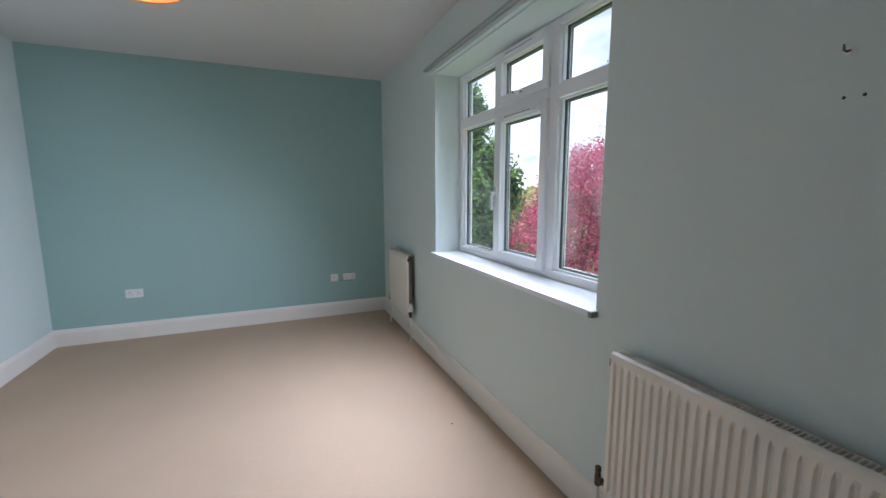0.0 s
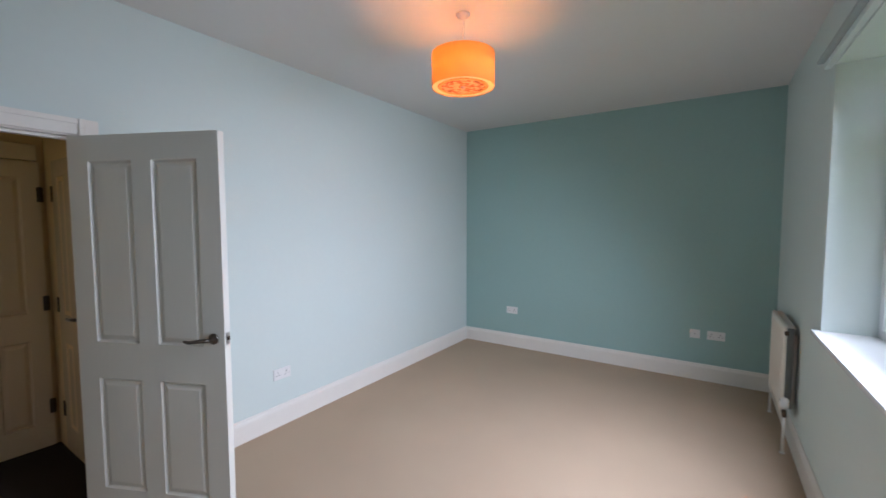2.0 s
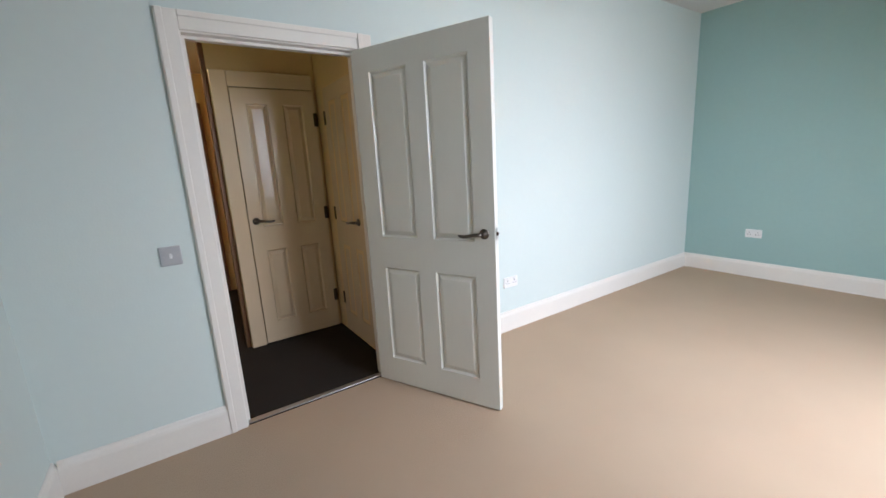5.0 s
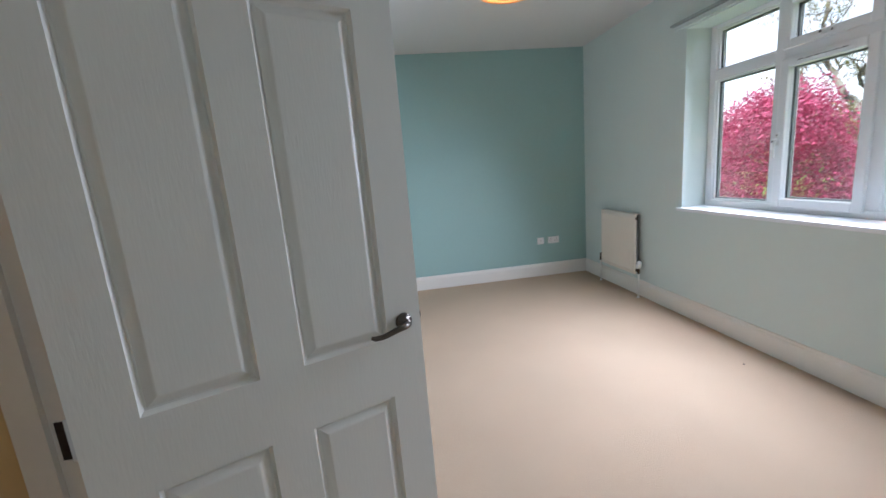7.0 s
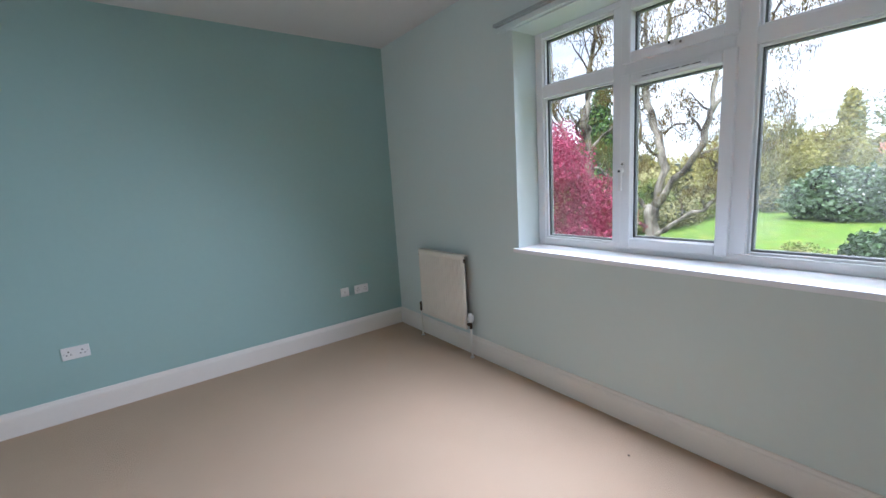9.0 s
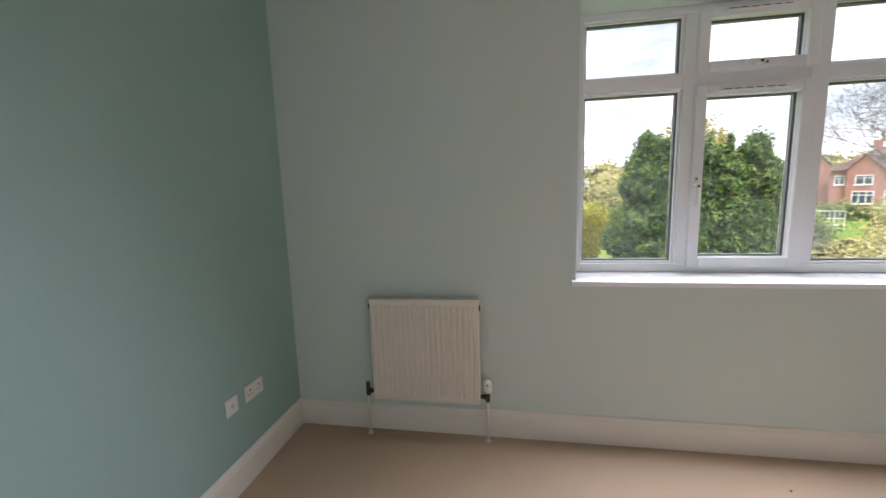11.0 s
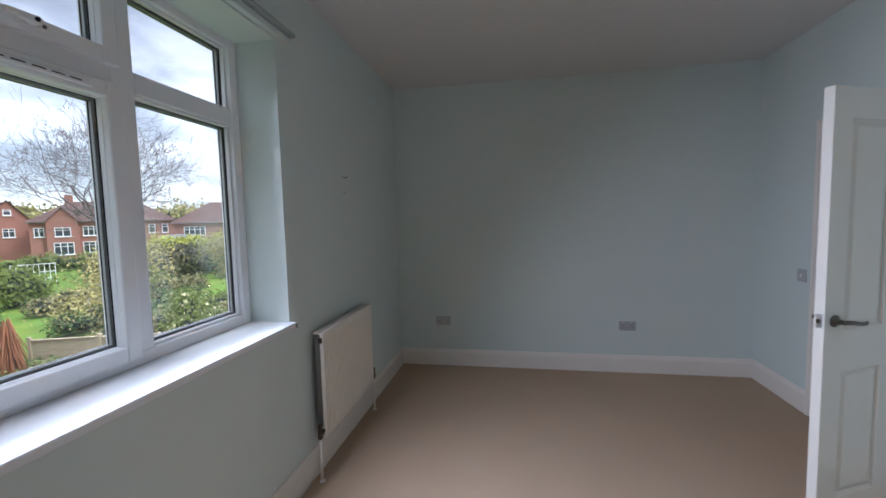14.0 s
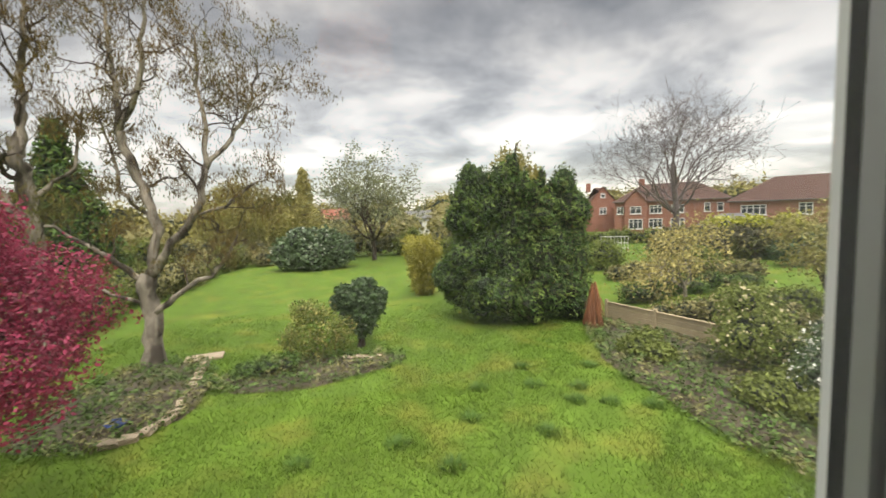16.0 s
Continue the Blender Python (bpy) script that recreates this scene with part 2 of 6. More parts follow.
def tube_bm(points, radii, sides=10):
    bm = bmesh.new()
    v, f = [], []
    add_tube(v, f, points, radii, sides)
    vs = [bm.verts.new(p) for p in v]
    for q in f:
        bm.faces.new([vs[i] for i in q])
    return bm


def add_tube(v, f, points, radii, sides=6):
    """Appends a tapered tube along the points to lists of vertices and faces."""
    base = len(v)
    n = len(points)
    for i, p in enumerate(points):
        p = Vector(p)
        d = (Vector(points[min(i + 1, n - 1)]) - Vector(points[max(i - 1, 0)])).normalized()
        side = d.cross(Vector((0.31, 0.95, 0.12))).normalized()
        other = d.cross(side)
        for k in range(sides):
            a = 2 * math.pi * k / sides
            v.append(tuple(p + (side * math.cos(a) + other * math.sin(a)) * radii[i]))
    for i in range(n - 1):
        for k in range(sides):
            a, b = base + i * sides + k, base + i * sides + (k + 1) % sides
            f.append((a, b, b + sides, a + sides))
    f.append(tuple(base + k for k in range(sides))[::-1])
    f.append(tuple(base + (n - 1) * sides + k for k in range(sides)))


def finish(name, bm, mat, smooth=False):
    me = bpy.data.meshes.new(name)
    bm.normal_update()
    bm.to_mesh(me)
    bm.free()
    me.materials.append(mat)
    if smooth:
        me.polygons.foreach_set("use_smooth", [True] * len(me.polygons))
    return me


def part(name, bm, mat, parent, label="", smooth=False):
    ob = new(name, finish(name, bm, mat, smooth))
    ob.parent = parent
    return tagged(ob, label)


def raw_mesh(name, v, f, mat, smooth=False):
    me = bpy.data.meshes.new(name)
    me.from_pydata(v, [], f)
    me.materials.append(mat)
    if smooth:
        me.polygons.foreach_set("use_smooth", [True] * len(me.polygons))
    return me


def raw_part(name, v, f, mat, parent, label="", smooth=False):
    ob = new(name, raw_mesh(name, v, f, mat, smooth))
    ob.parent = parent
    return tagged(ob, label)


def thing(name, m, label, category, group="", kind=""):
    ob = new(name)
    ob.empty_display_size = 0.1
    ob.matrix_world = m
    return tagged(ob, label, category, group, kind)


def structure(name, bm, mat, label, category, smooth=False):
    return tagged(new(name, finish(name, bm, mat, smooth)), label, category, kind="structure")


# ---- the room ----
WX0, WX1, WZ0, WZ1 = 1.700, 3.545, 0.925, 2.385      # window opening
DX0, DX1, DZ = 3.962, 4.80, 2.0                       # door opening

structure("floor", boxes((-0.0, ROOM_X, ROOM_Y, 0, -0.25, 0)), M_CARPET, "plain beige fitted carpet over the whole room", "carpet")
structure("ceiling", boxes((-0.3, ROOM_X + 0.3, ROOM_Y - 0.12, 0.34, ROOM_H, ROOM_H + 0.2)), M_CEIL, "plain white painted plaster ceiling", "ceiling")
structure("wall_north", boxes((-0.3, WX0, 0, 0.34, -0.25, ROOM_H), (WX1, ROOM_X + 0.3, 0, 0.34, -0.25, ROOM_H),
                              (WX0, WX1, 0, 0.34, -0.25, WZ0), (WX0, WX1, 0, 0.34, WZ1, ROOM_H)), M_WALL,
          "pale duck-egg blue painted window wall", "wall")
structure("wall_west", boxes((-0.3, 0, ROOM_Y - 0.12, 0, -0.25, ROOM_H)), M_TEAL, "teal painted feature wall", "wall")
structure("wall_east", boxes((ROOM_X, ROOM_X + 0.3, ROOM_Y - 0.12, 0, -0.25, ROOM_H)), M_WALL, "pale duck-egg blue painted end wall", "wall")
structure("wall_south", boxes((0, DX0, ROOM_Y - 0.12, ROOM_Y, -0.25, ROOM_H), (DX1, ROOM_X, ROOM_Y - 0.12, ROOM_Y, -0.25, ROOM_H),
                              (DX0, DX1, ROOM_Y - 0.12, ROOM_Y, DZ, ROOM_H)), M_WALL, "pale duck-egg blue painted wall with the doorway", "wall")


def skirting(name, length, m, label):
    """A painted skirting board with a moulded top edge, along +x from the origin, standing out towards -y."""
    prof = [(0, 0), (-0.020, 0), (-0.020, 0.125), (-0.017, 0.138), (-0.012, 0.146), (-0.009, 0.158), (-0.004, 0.163), (0, 0.163)]
    bm = bmesh.new()
    a = [bm.verts.new((0, y, z)) for y, z in prof]
    b = [bm.verts.new((length, y, z)) for y, z in prof]
    for i in range(len(prof) - 1):
        bm.faces.new((a[i], b[i], b[i + 1], a[i + 1]))
    bm.faces.new(a[::-1])
    bm.faces.new(b)
    bmesh.ops.recalc_face_normals(bm, faces=bm.faces)
    ob = structure(name, bm, M_TRIM, label, "skirting board")
    ob.matrix_world = m
    return ob


SK = "white painted moulded skirting board on beige carpet"
skirting("baseboard", ROOM_X - 0.04, pose(0.02, -0.0, 0), SK)
skirting("baseboard", -ROOM_Y, pose(0.0, ROOM_Y, 0, 0, 0, 90), SK)
skirting("baseboard", -ROOM_Y, pose(ROOM_X, 0, 0, 0, 0, -90), SK)
skirting("baseboard", DX0 - 0.09 - 0.02, pose(DX0 - 0.09, ROOM_Y, 0, 0, 0, 180), SK)
skirting("baseboard", ROOM_X - 0.02 - DX1 - 0.09, pose(ROOM_X - 0.02, ROOM_Y, 0, 0, 0, 180), SK)

# curtain batten over the window
batten = thing("curtain_batten", pose(2.615, 0, 2.395), "slim painted wooden curtain batten above the window", "batten", kind="structure")
part("board", boxes((-1.035, 1.035, -0.030, 0, 0, 0.032), bev=0.003), M_WALL, batten)
part("lip", boxes((-1.035, 1.035, -0.058, -0.004, 0.034, 0.052), bev=0.003), M_TRACK, batten, "grey curtain track lip")

# ---- window ----
FY0, FY1 = 0.220, 0.290
window = thing("window_1", pose(0, 0, 0), "white upvc casement window with six panes and a painted sill", "window", kind="structure")


def ring(bm, x0, x1, z0, z1, w, y0, y1, bev=0.0):
    box(bm, x0, x0 + w, y0, y1, z0, z1, bev)
    box(bm, x1 - w, x1, y0, y1, z0, z1, bev)
    box(bm, x0 + w, x1 - w, y0, y1, z0, z0 + w, bev)
    box(bm, x0 + w, x1 - w, y0, y1, z1 - w, z1, bev)
    return bm


SILL_Z = 0.957
ML0, ML1, MR0, MR1 = 2.272, 2.345, 2.878, 2.962      # mullions
TZ0, TZ1 = 1.968, 2.042                               # transom
for nm, row in (("frame_left", (WX0, WX0 + 0.056, FY0, FY1, SILL_Z, WZ1)), ("frame_right", (WX1 - 0.056, WX1, FY0, FY1, SILL_Z, WZ1)),
                ("frame_head", (WX0 + 0.056, WX1 - 0.056, FY0, FY1, WZ1 - 0.036, WZ1)), ("frame_foot", (WX0 + 0.056, WX1 - 0.056, FY0, FY1, SILL_Z, 1.006)),
                ("mullion", (ML0, ML1, FY0, FY1, 1.006, WZ1 - 0.036)), ("mullion", (MR0, MR1, FY0, FY1, 1.006, WZ1 - 0.036)),
                ("transom", (WX0 + 0.056, ML0, FY0, FY1, TZ0, TZ1)), ("transom", (ML1, MR0, FY0, FY1, TZ0, TZ1)), ("transom", (MR1, WX1 - 0.056, FY0, FY1, TZ0, TZ1))):
    part(nm, boxes(row, bev=0.004), M_UPVC, window)


def pane(x0, x1, z0, z1, y, glass=M_GLASS, note="clear double glazing"):
    """A glazed light: bead, gasket, perforated spacer bar, black seal, outer bead and the glass."""
    part("glazing_bead", ring(bmesh.new(), x0, x1, z0, z1, 0.012, y - 0.028, y - 0.004, 0.003), M_UPVC, window)
    part("gasket", ring(bmesh.new(), x0 + 0.010, x1 - 0.010, z0 + 0.010, z1 - 0.010, 0.003, y - 0.007, y - 0.002), M_GASKET, window, "thin black rubber gasket")
    part("spacer", ring(bmesh.new(), x0 + 0.002, x1 - 0.002, z0 + 0.002, z1 - 0.002, 0.019, y + 0.003, y + 0.013), M_SPACER, window, "grey metal spacer bar inside the glazing")
    part("edge_seal", ring(bmesh.new(), x0 + 0.001, x1 - 0.001, z0 + 0.001, z1 - 0.001, 0.0205, y + 0.013, y + 0.020), M_GASKET, window, "black seal at the edge of the glazing")
    part("outer_bead", ring(bmesh.new(), x0 - 0.002, x1 + 0.002, z0 - 0.002, z1 + 0.002, 0.0235, y + 0.020, y + 0.025), M_UPVC, window)
    part("pane", boxes((x0 + 0.002, x1 - 0.002, y - 0.001, y + 0.001, z0 + 0.002, z1 - 0.002)), glass, window, note)


GY = 0.267
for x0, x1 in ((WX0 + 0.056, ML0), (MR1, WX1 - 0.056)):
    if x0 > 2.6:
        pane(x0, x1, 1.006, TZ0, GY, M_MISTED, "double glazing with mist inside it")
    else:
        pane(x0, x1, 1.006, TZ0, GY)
    pane(x0, x1, TZ1, WZ1 - 0.036, GY)


def sash(name, x0, x1, z0, z1, w):
    ob = part(name, ring(bmesh.new(), x0, x1, z0, z1, w, 0.197, 0.273, 0.006), M_UPVC, window)
    pane(x0 + w - 0.010, x1 - w + 0.010, z0 + w - 0.010, z1 - w + 0.010, 0.251)
    return ob


casement = sash("casement", 2.330, 2.893, 0.988, 1.977, 0.058)
vent_sash = sash("top_vent", 2.330, 2.893, 2.036, 2.362, 0.056)


def trickle_vent(x, z, w):
    ob = part("trickle_vent", boxes((x - w / 2, x + w / 2, 0.185, 0.198, z - 0.011, z + 0.011), bev=0.004), M_UPVC, window)
    bm = bmesh.new()
    k = int(w / 0.05)
    for i in range(k):
        xx = x - w / 2 + 0.02 + i * (w - 0.04) / k
        box(bm, xx, xx + 0.036, 0.1835, 0.1865, z - 0.0018, z + 0.0018)
    part("slots", bm, M_DARK, ob, "dark slots")


trickle_vent(2.61, 1.945, 0.34)
trickle_vent(2.61, 2.338, 0.34)


def sash_handle(x, z, length, turn):
    """An espagnolette handle: back plate, screw cap, neck and a flat tapered lever."""
    h = part("window_handle", boxes((-0.0125, 0.0125, -0.012, 0.0, -0.032, 0.052), bev=0.005), M_PLASTIC, window, "white upvc window handle")
    h.matrix_world = pose(x, 0.197, z, 0, turn, 0)
    part("screw_cap", lathe([(0.0, 0.0115), (0.006, 0.0115), (0.006, 0.009)], 16, "Y", (0, -0.0245, 0.036)), M_PEWTER, h)
    part("neck", lathe([(0.012, 0), (0.0135, 0.012), (0.013, 0.026), (0.008, 0.032), (0, 0.033)], 18, "Y", (0, -0.043, 0.0)), M_PLASTIC, h, smooth=True)
    part("lock_button", lathe([(0.0065, 0.0), (0.0065, 0.006), (0, 0.007)], 14, "Y", (0, -0.050, -0.004)), M_GASKET, h)
    bm = bmesh.new()
    box(bm, -0.0115, 0.0115, -0.046, -0.030, -length, 0.012, 0.005)
    for vtx in bm.verts:
        if vtx.co.z < -length * 0.5:
            vtx.co.x *= 0.78
            vtx.co.y += 0.004
    part("lever", bm, M_PLASTIC, h)
    return h


sash_handle(2.352, 1.448, 0.116, 0)
sash_handle(2.615, 2.066, 0.075, 90)
part("sill_board", boxes((WX0 - 0.022, WX1 + 0.014, -0.038, 0.0, SILL_Z - 0.030, SILL_Z), (WX0, WX1, 0.0, FY0 + 0.03, SILL_Z - 0.030, SILL_Z), bev=0.004), M_SILL, window, "white glossy painted sill board")
part("worn_end", boxes((WX1 - 0.006, WX1 + 0.0145, -0.0385, -0.004, SILL_Z - 0.0305, SILL_Z - 0.006)), M_FIN, window, "dark worn end of the sill board")
part("outer_sill", boxes((WX0 - 0.03, WX1 + 0.03, 0.290, 0.43, 0.905, 0.945), bev=0.006), M_UPVC, window)

# ---- doors ----


def door_face(bm, w, h, panels, y, sign):
    """One face of a moulded panel door: a flat face with sunk, fielded panels. sign: which way the face looks along y."""
    xs = sorted({0.0, w, *(p for q in panels for p in q[:2])})
    zs = sorted({0.0, h, *(p for q in panels for p in q[2:])})

    def quad(a, b, c, d):
        vs = [bm.verts.new(p) for p in ((a, b, c, d) if sign < 0 else (d, c, b, a))]
        bm.faces.new(vs)

    for x0, x1 in zip(xs, xs[1:]):
        for z0, z1 in zip(zs, zs[1:]):
            if any(p[0] <= x0 and x1 <= p[1] and p[2] <= z0 and z1 <= p[3] for p in panels):
                continue
            quad((x0, y, z0), (x1, y, z0), (x1, y, z1), (x0, y, z1))
    for x0, x1, z0, z1 in panels:
        steps = [(0.0, 0.0), (0.002, 0.004), (0.008, 0.013), (0.013, 0.0135), (0.034, 0.0035), (0.038, 0.0025)]
        for (i0, d0), (i1, d1) in zip(steps, steps[1:]):
            o = [(x0 + i0, z0 + i0), (x1 - i0, z0 + i0), (x1 - i0, z1 - i0), (x0 + i0, z1 - i0)]
            n = [(x0 + i1, z0 + i1), (x1 - i1, z0 + i1), (x1 - i1, z1 - i1), (x0 + i1, z1 - i1)]
            for k in range(4):
                a, b, c, d = o[k], o[(k + 1) % 4], n[(k + 1) % 4], n[k]
                quad((a[0], y - sign * d0, a[1]), (b[0], y - sign * d0, b[1]), (c[0], y - sign * d1, c[1]), (d[0], y - sign * d1, d[1]))
        i, dd = steps[-1]
        quad((x0 + i, y - sign * dd, z0 + i), (x1 - i, y - sign * dd, z0 + i), (x1 - i, y - sign * dd, z1 - i), (x0 + i, y - sign * dd, z1 - i))


def door_leaf_bm(w, h, t, stile):
    pw = (w - 2 * stile - 0.11) / 2
    cols = [(stile, stile + pw), (w - stile - pw, w - stile)]
    panels = [(a, b, z0, z1) for a, b in cols for z0, z1 in ((0.165, 0.752), (0.94, 1.85))]
    bm = bmesh.new()
    door_face(bm, w, h, panels, 0.0, 1)
    door_face(bm, w, h, panels, -t, -1)
    for q in (((0, 0, 0), (0, -t, 0), (w, -t, 0), (w, 0, 0)), ((0, 0, h), (w, 0, h), (w, -t, h), (0, -t, h)),
              ((0, 0, 0), (0, 0, h), (0, -t, h), (0, -t, 0)), ((w, 0, 0), (w, -t, 0), (w, -t, h), (w, 0, h))):
        bm.faces.new([bm.verts.new(p) for p in q])
    bmesh.ops.remove_doubles(bm, verts=bm.verts, dist=1e-5)
    bmesh.ops.recalc_face_normals(bm, faces=bm.faces)
    return bm


def lever_handle(parent, x, y, z, out, toward):
    """A lever on a round rose; out: the side along y; toward: the way the lever points along x."""
    rose = part("door_handle", lathe([(0.027, 0), (0.027, 0.005), (0.023, 0.009), (0.012, 0.011), (0.011, 0.028), (0.0, 0.029)], 24, "Y", (0, 0, 0)), M_PEWTER, parent, "dark pewter lever handle on a round rose", smooth=True)
    rose.matrix_local = Matrix.Translation((x, y, z)) @ Matrix.Diagonal((1, out, 1, 1))
    pts = [(0, 0.034, 0), (toward * 0.02, 0.046, 0.001), (toward * 0.045, 0.049, -0.001), (toward * 0.07, 0.049, -0.006), (toward * 0.095, 0.048, -0.010), (toward * 0.115, 0.047, -0.008), (toward * 0.125, 0.046, -0.004)]
    lever = part("lever", tube_bm(pts, [0.010, 0.010, 0.009, 0.0085, 0.008, 0.0075, 0.005], 10), M_PEWTER, rose, smooth=True)
    return lever


def hinge(parent, x, y, z, m):
    h = part("hinge", lathe([(0.007, -0.05), (0.007, 0.05), (0.0, 0.053)], 12, "Z", (0, 0, 0)), m, parent, "tarnished brass butt hinge", smooth=True)
    h.matrix_local = Matrix.Translation((x, y, z))
    part("plate", boxes((-0.016, 0.016, -0.002, 0.002, -0.05, 0.05)), m, h)


DOOR_W = 0.836
door = thing("door_1", pose(DX0 + 0.004, ROOM_Y + 0.004, 0.010, 0, 0, 114.7), "white four-panel moulded door standing open into the room", "door", kind="structure")
part("leaf", door_leaf_bm(DOOR_W, 1.978, 0.040, 0.115), M_DOOR, door)
lever_handle(door, DOOR_W - 0.058, -0.040, 0.982, -1, -1)
lever_handle(door, DOOR_W - 0.058, 0.0, 0.982, 1, -1)
part("latch_plate", boxes((DOOR_W - 0.001, DOOR_W + 0.002, -0.032, -0.008, 0.952, 1.012)), M_STEEL, door, "steel latch plate on the door edge")
part("latch_bolt", boxes((DOOR_W + 0.002, DOOR_W + 0.012, -0.026, -0.014, 0.974, 0.992), bev=0.003), M_BRASS, door)
for hz in (0.22, 0.92, 1.78):
    hinge(door, -0.001, 0.004, hz, M_STEEL)


# door lining and casings
lining = thing("door_frame", pose(0, 0, 0), "white painted door lining with moulded architrave", "door frame", kind="structure")
LY0, LY1 = ROOM_Y - 0.122, ROOM_Y + 0.002
part("jamb", boxes((DX1 - 0.002, DX1 + 0.03, LY0, LY1, 0, DZ + 0.03), bev=0.002), M_TRIM, lining)
part("jamb", boxes((DX0 - 0.03, DX0 + 0.002, LY0, LY1, 0, DZ + 0.03), bev=0.002), M_TRIM, lining)
part("head", boxes((DX0 - 0.002, DX1 + 0.002, LY0 + 0.001, LY1 - 0.001, DZ - 0.004, DZ + 0.03), bev=0.002), M_TRIM, lining)
part("door_stop", boxes((DX1 - 0.016, DX1 - 0.002, ROOM_Y - 0.085, ROOM_Y - 0.045, 0, DZ - 0.018), (DX0 + 0.002, DX0 + 0.016, ROOM_Y - 0.085, ROOM_Y - 0.045, 0, DZ - 0.018), (DX0 + 0.002, DX1 - 0.002, ROOM_Y - 0.085, ROOM_Y - 0.045, DZ - 0.018, DZ - 0.004)), M_TRIM, lining)


def casing(parent, name, a, b, along, mat, y, out):
    """A moulded casing board from a to b: along "z" upright, with its width from lo to hi; out: the side along y."""
    (x0, x1), (z0, z1) = a, b
    bm = bmesh.new()
    if along == "z":
        box(bm, x0, x1, min(y, y + out * 0.016), max(y, y + out * 0.016), z0, z1, 0.004)
        box(bm, x0 + 0.055 if x1 > x0 else x0, x0 + 0.082, min(y + out * 0.016, y + out * 0.024), max(y + out * 0.016, y + out * 0.024), z0, z1, 0.003)
    else:
        box(bm, x0, x1, min(y, y + out * 0.016), max(y, y + out * 0.016), z0, z1, 0.004)
        box(bm, x0, x1, min(y + out * 0.016, y + out * 0.024), max(y + out * 0.016, y + out * 0.024), z0 + 0.055, z0 + 0.082, 0.003)
    return part(name, bm, mat, parent)


casing(lining, "architrave_leg", (DX1 + 0.004, DX1 + 0.092), (0, DZ + 0.086), "z", M_TRIM, ROOM_Y + 0.001, 1)
casing(lining, "architrave_leg", (DX0 - 0.092, DX0 - 0.004), (0, DZ + 0.086), "z", M_TRIM, ROOM_Y + 0.001, 1)
casing(lining, "architrave_head", (DX0 - 0.004, DX1 + 0.004), (DZ + 0.002, DZ + 0.086), "x", M_TRIM, ROOM_Y + 0.0015, 1)
casing(lining, "architrave_leg", (DX1 + 0.004, DX1 + 0.092), (0, DZ + 0.086), "z", M_TRIM, ROOM_Y - 0.121, -1)
part("strike_plate", boxes((DX1 - 0.0045, DX1 - 0.001, ROOM_Y - 0.035, ROOM_Y - 0.010, 0.95, 1.03)), M_STEEL, lining, "steel strike plate")
for hz in (0.23, 0.93, 1.79):
    part("hinge_leaf", boxes((DX0 + 0.001, DX0 + 0.0045, ROOM_Y - 0.034, ROOM_Y - 0.002, hz - 0.045, hz + 0.045)), M_PEWTER, lining, "dark metal hinge leaf let into the jamb")
part("threshold_bar", boxes((DX0 + 0.004, DX1 - 0.004, ROOM_Y - 0.050, ROOM_Y - 0.012, 0.0, 0.006), bev=0.002), M_STEEL, lining, "silver carpet threshold bar")

# ---- landing outside the door ----
HX0, HX1, HY1, HY2, HZ = 3.85, 6.6, -4.35, -6.3, 2.45
structure("floor_landing", boxes((HX0 - 0.1, HX1, HY2, ROOM_Y, -0.25, -0.004)), M_HALLCARPET, "dark charcoal landing carpet", "carpet")
structure("ceiling_landing", boxes((HX0 - 0.1, HX1, HY2, ROOM_Y - 0.12, HZ, HZ + 0.1)), M_CEIL, "white landing ceiling", "ceiling")
structure("wall_landing_west", boxes((HX0 - 0.1, HX0, HY1 - 0.1, ROOM_Y - 0.12, -0.25, HZ)), M_HALLWALL, "cream painted landing wall", "wall")
structure("wall_landing_south", boxes((HX0, 4.60, HY1 - 0.1, HY1, -0.25, HZ)), M_HALLWALL, "cream painted landing wall with a door", "wall")
structure("wall_landing_return", boxes((4.20, 4.30, HY2, HY1 - 0.1, -0.25, HZ)), M_HALLWALL, "cream painted landing return wall", "wall")
structure("wall_landing_far", boxes((4.30, 4.58, HY2 - 0.1, HY2, -0.25, HZ), (5.34, HX1, HY2 - 0.1, HY2, -0.25, HZ), (4.58, 5.34, HY2 - 0.1, HY2, 2.06, HZ)), M_HALLWALL,
          "cream painted wall with a doorway at the far end of the landing", "wall")
BY = HY2 - 1.3
structure("floor_back_room", boxes((3.9, 5.9, BY, HY2, -0.25, -0.006)), M_HALLCARPET, "dark carpet of the room beyond the landing", "carpet")
structure("ceiling_back_room", boxes((3.9, 5.9, BY, HY2 - 0.1, HZ, HZ + 0.1)), M_CEIL, "white ceiling of the room beyond the landing", "ceiling")
structure("wall_back_room", boxes((3.8, 6.0, BY - 0.1, BY, -0.25, HZ), (3.8, 3.9, BY, HY2 - 0.1, -0.25, HZ), (5.9, 6.0, BY, HY2 - 0.1, -0.25, HZ)), M_PEACH,
          "peach painted walls of the lit room beyond the landing", "wall")
structure("wall_landing_east", boxes((HX1, HX1 + 0.1, HY2, ROOM_Y - 0.12, -0.25, HZ)), M_HALLWALL, "cream painted landing wall", "wall")


door_b = thing("door_2", pose(3.885, HY1 + 0.040, 0.008), "cream gloss four-panel landing door, closed", "door", kind="structure")
part("leaf", door_leaf_bm(0.60, 1.955, 0.035, 0.095), M_HALLDOOR, door_b)
for hz in (0.28, 1.0, 1.74):
    hinge(door_b, 0.004, 0.004, hz, M_BRASS)
lever_handle(door_b, 0.55, 0.0, 0.99, 1, -1)
door_c = thing("door_3", pose(HX0 + 0.005, HY1 + 0.17, 0.008, 0, 0, 90), "cream gloss cupboard door on the landing, closed", "door", kind="structure")
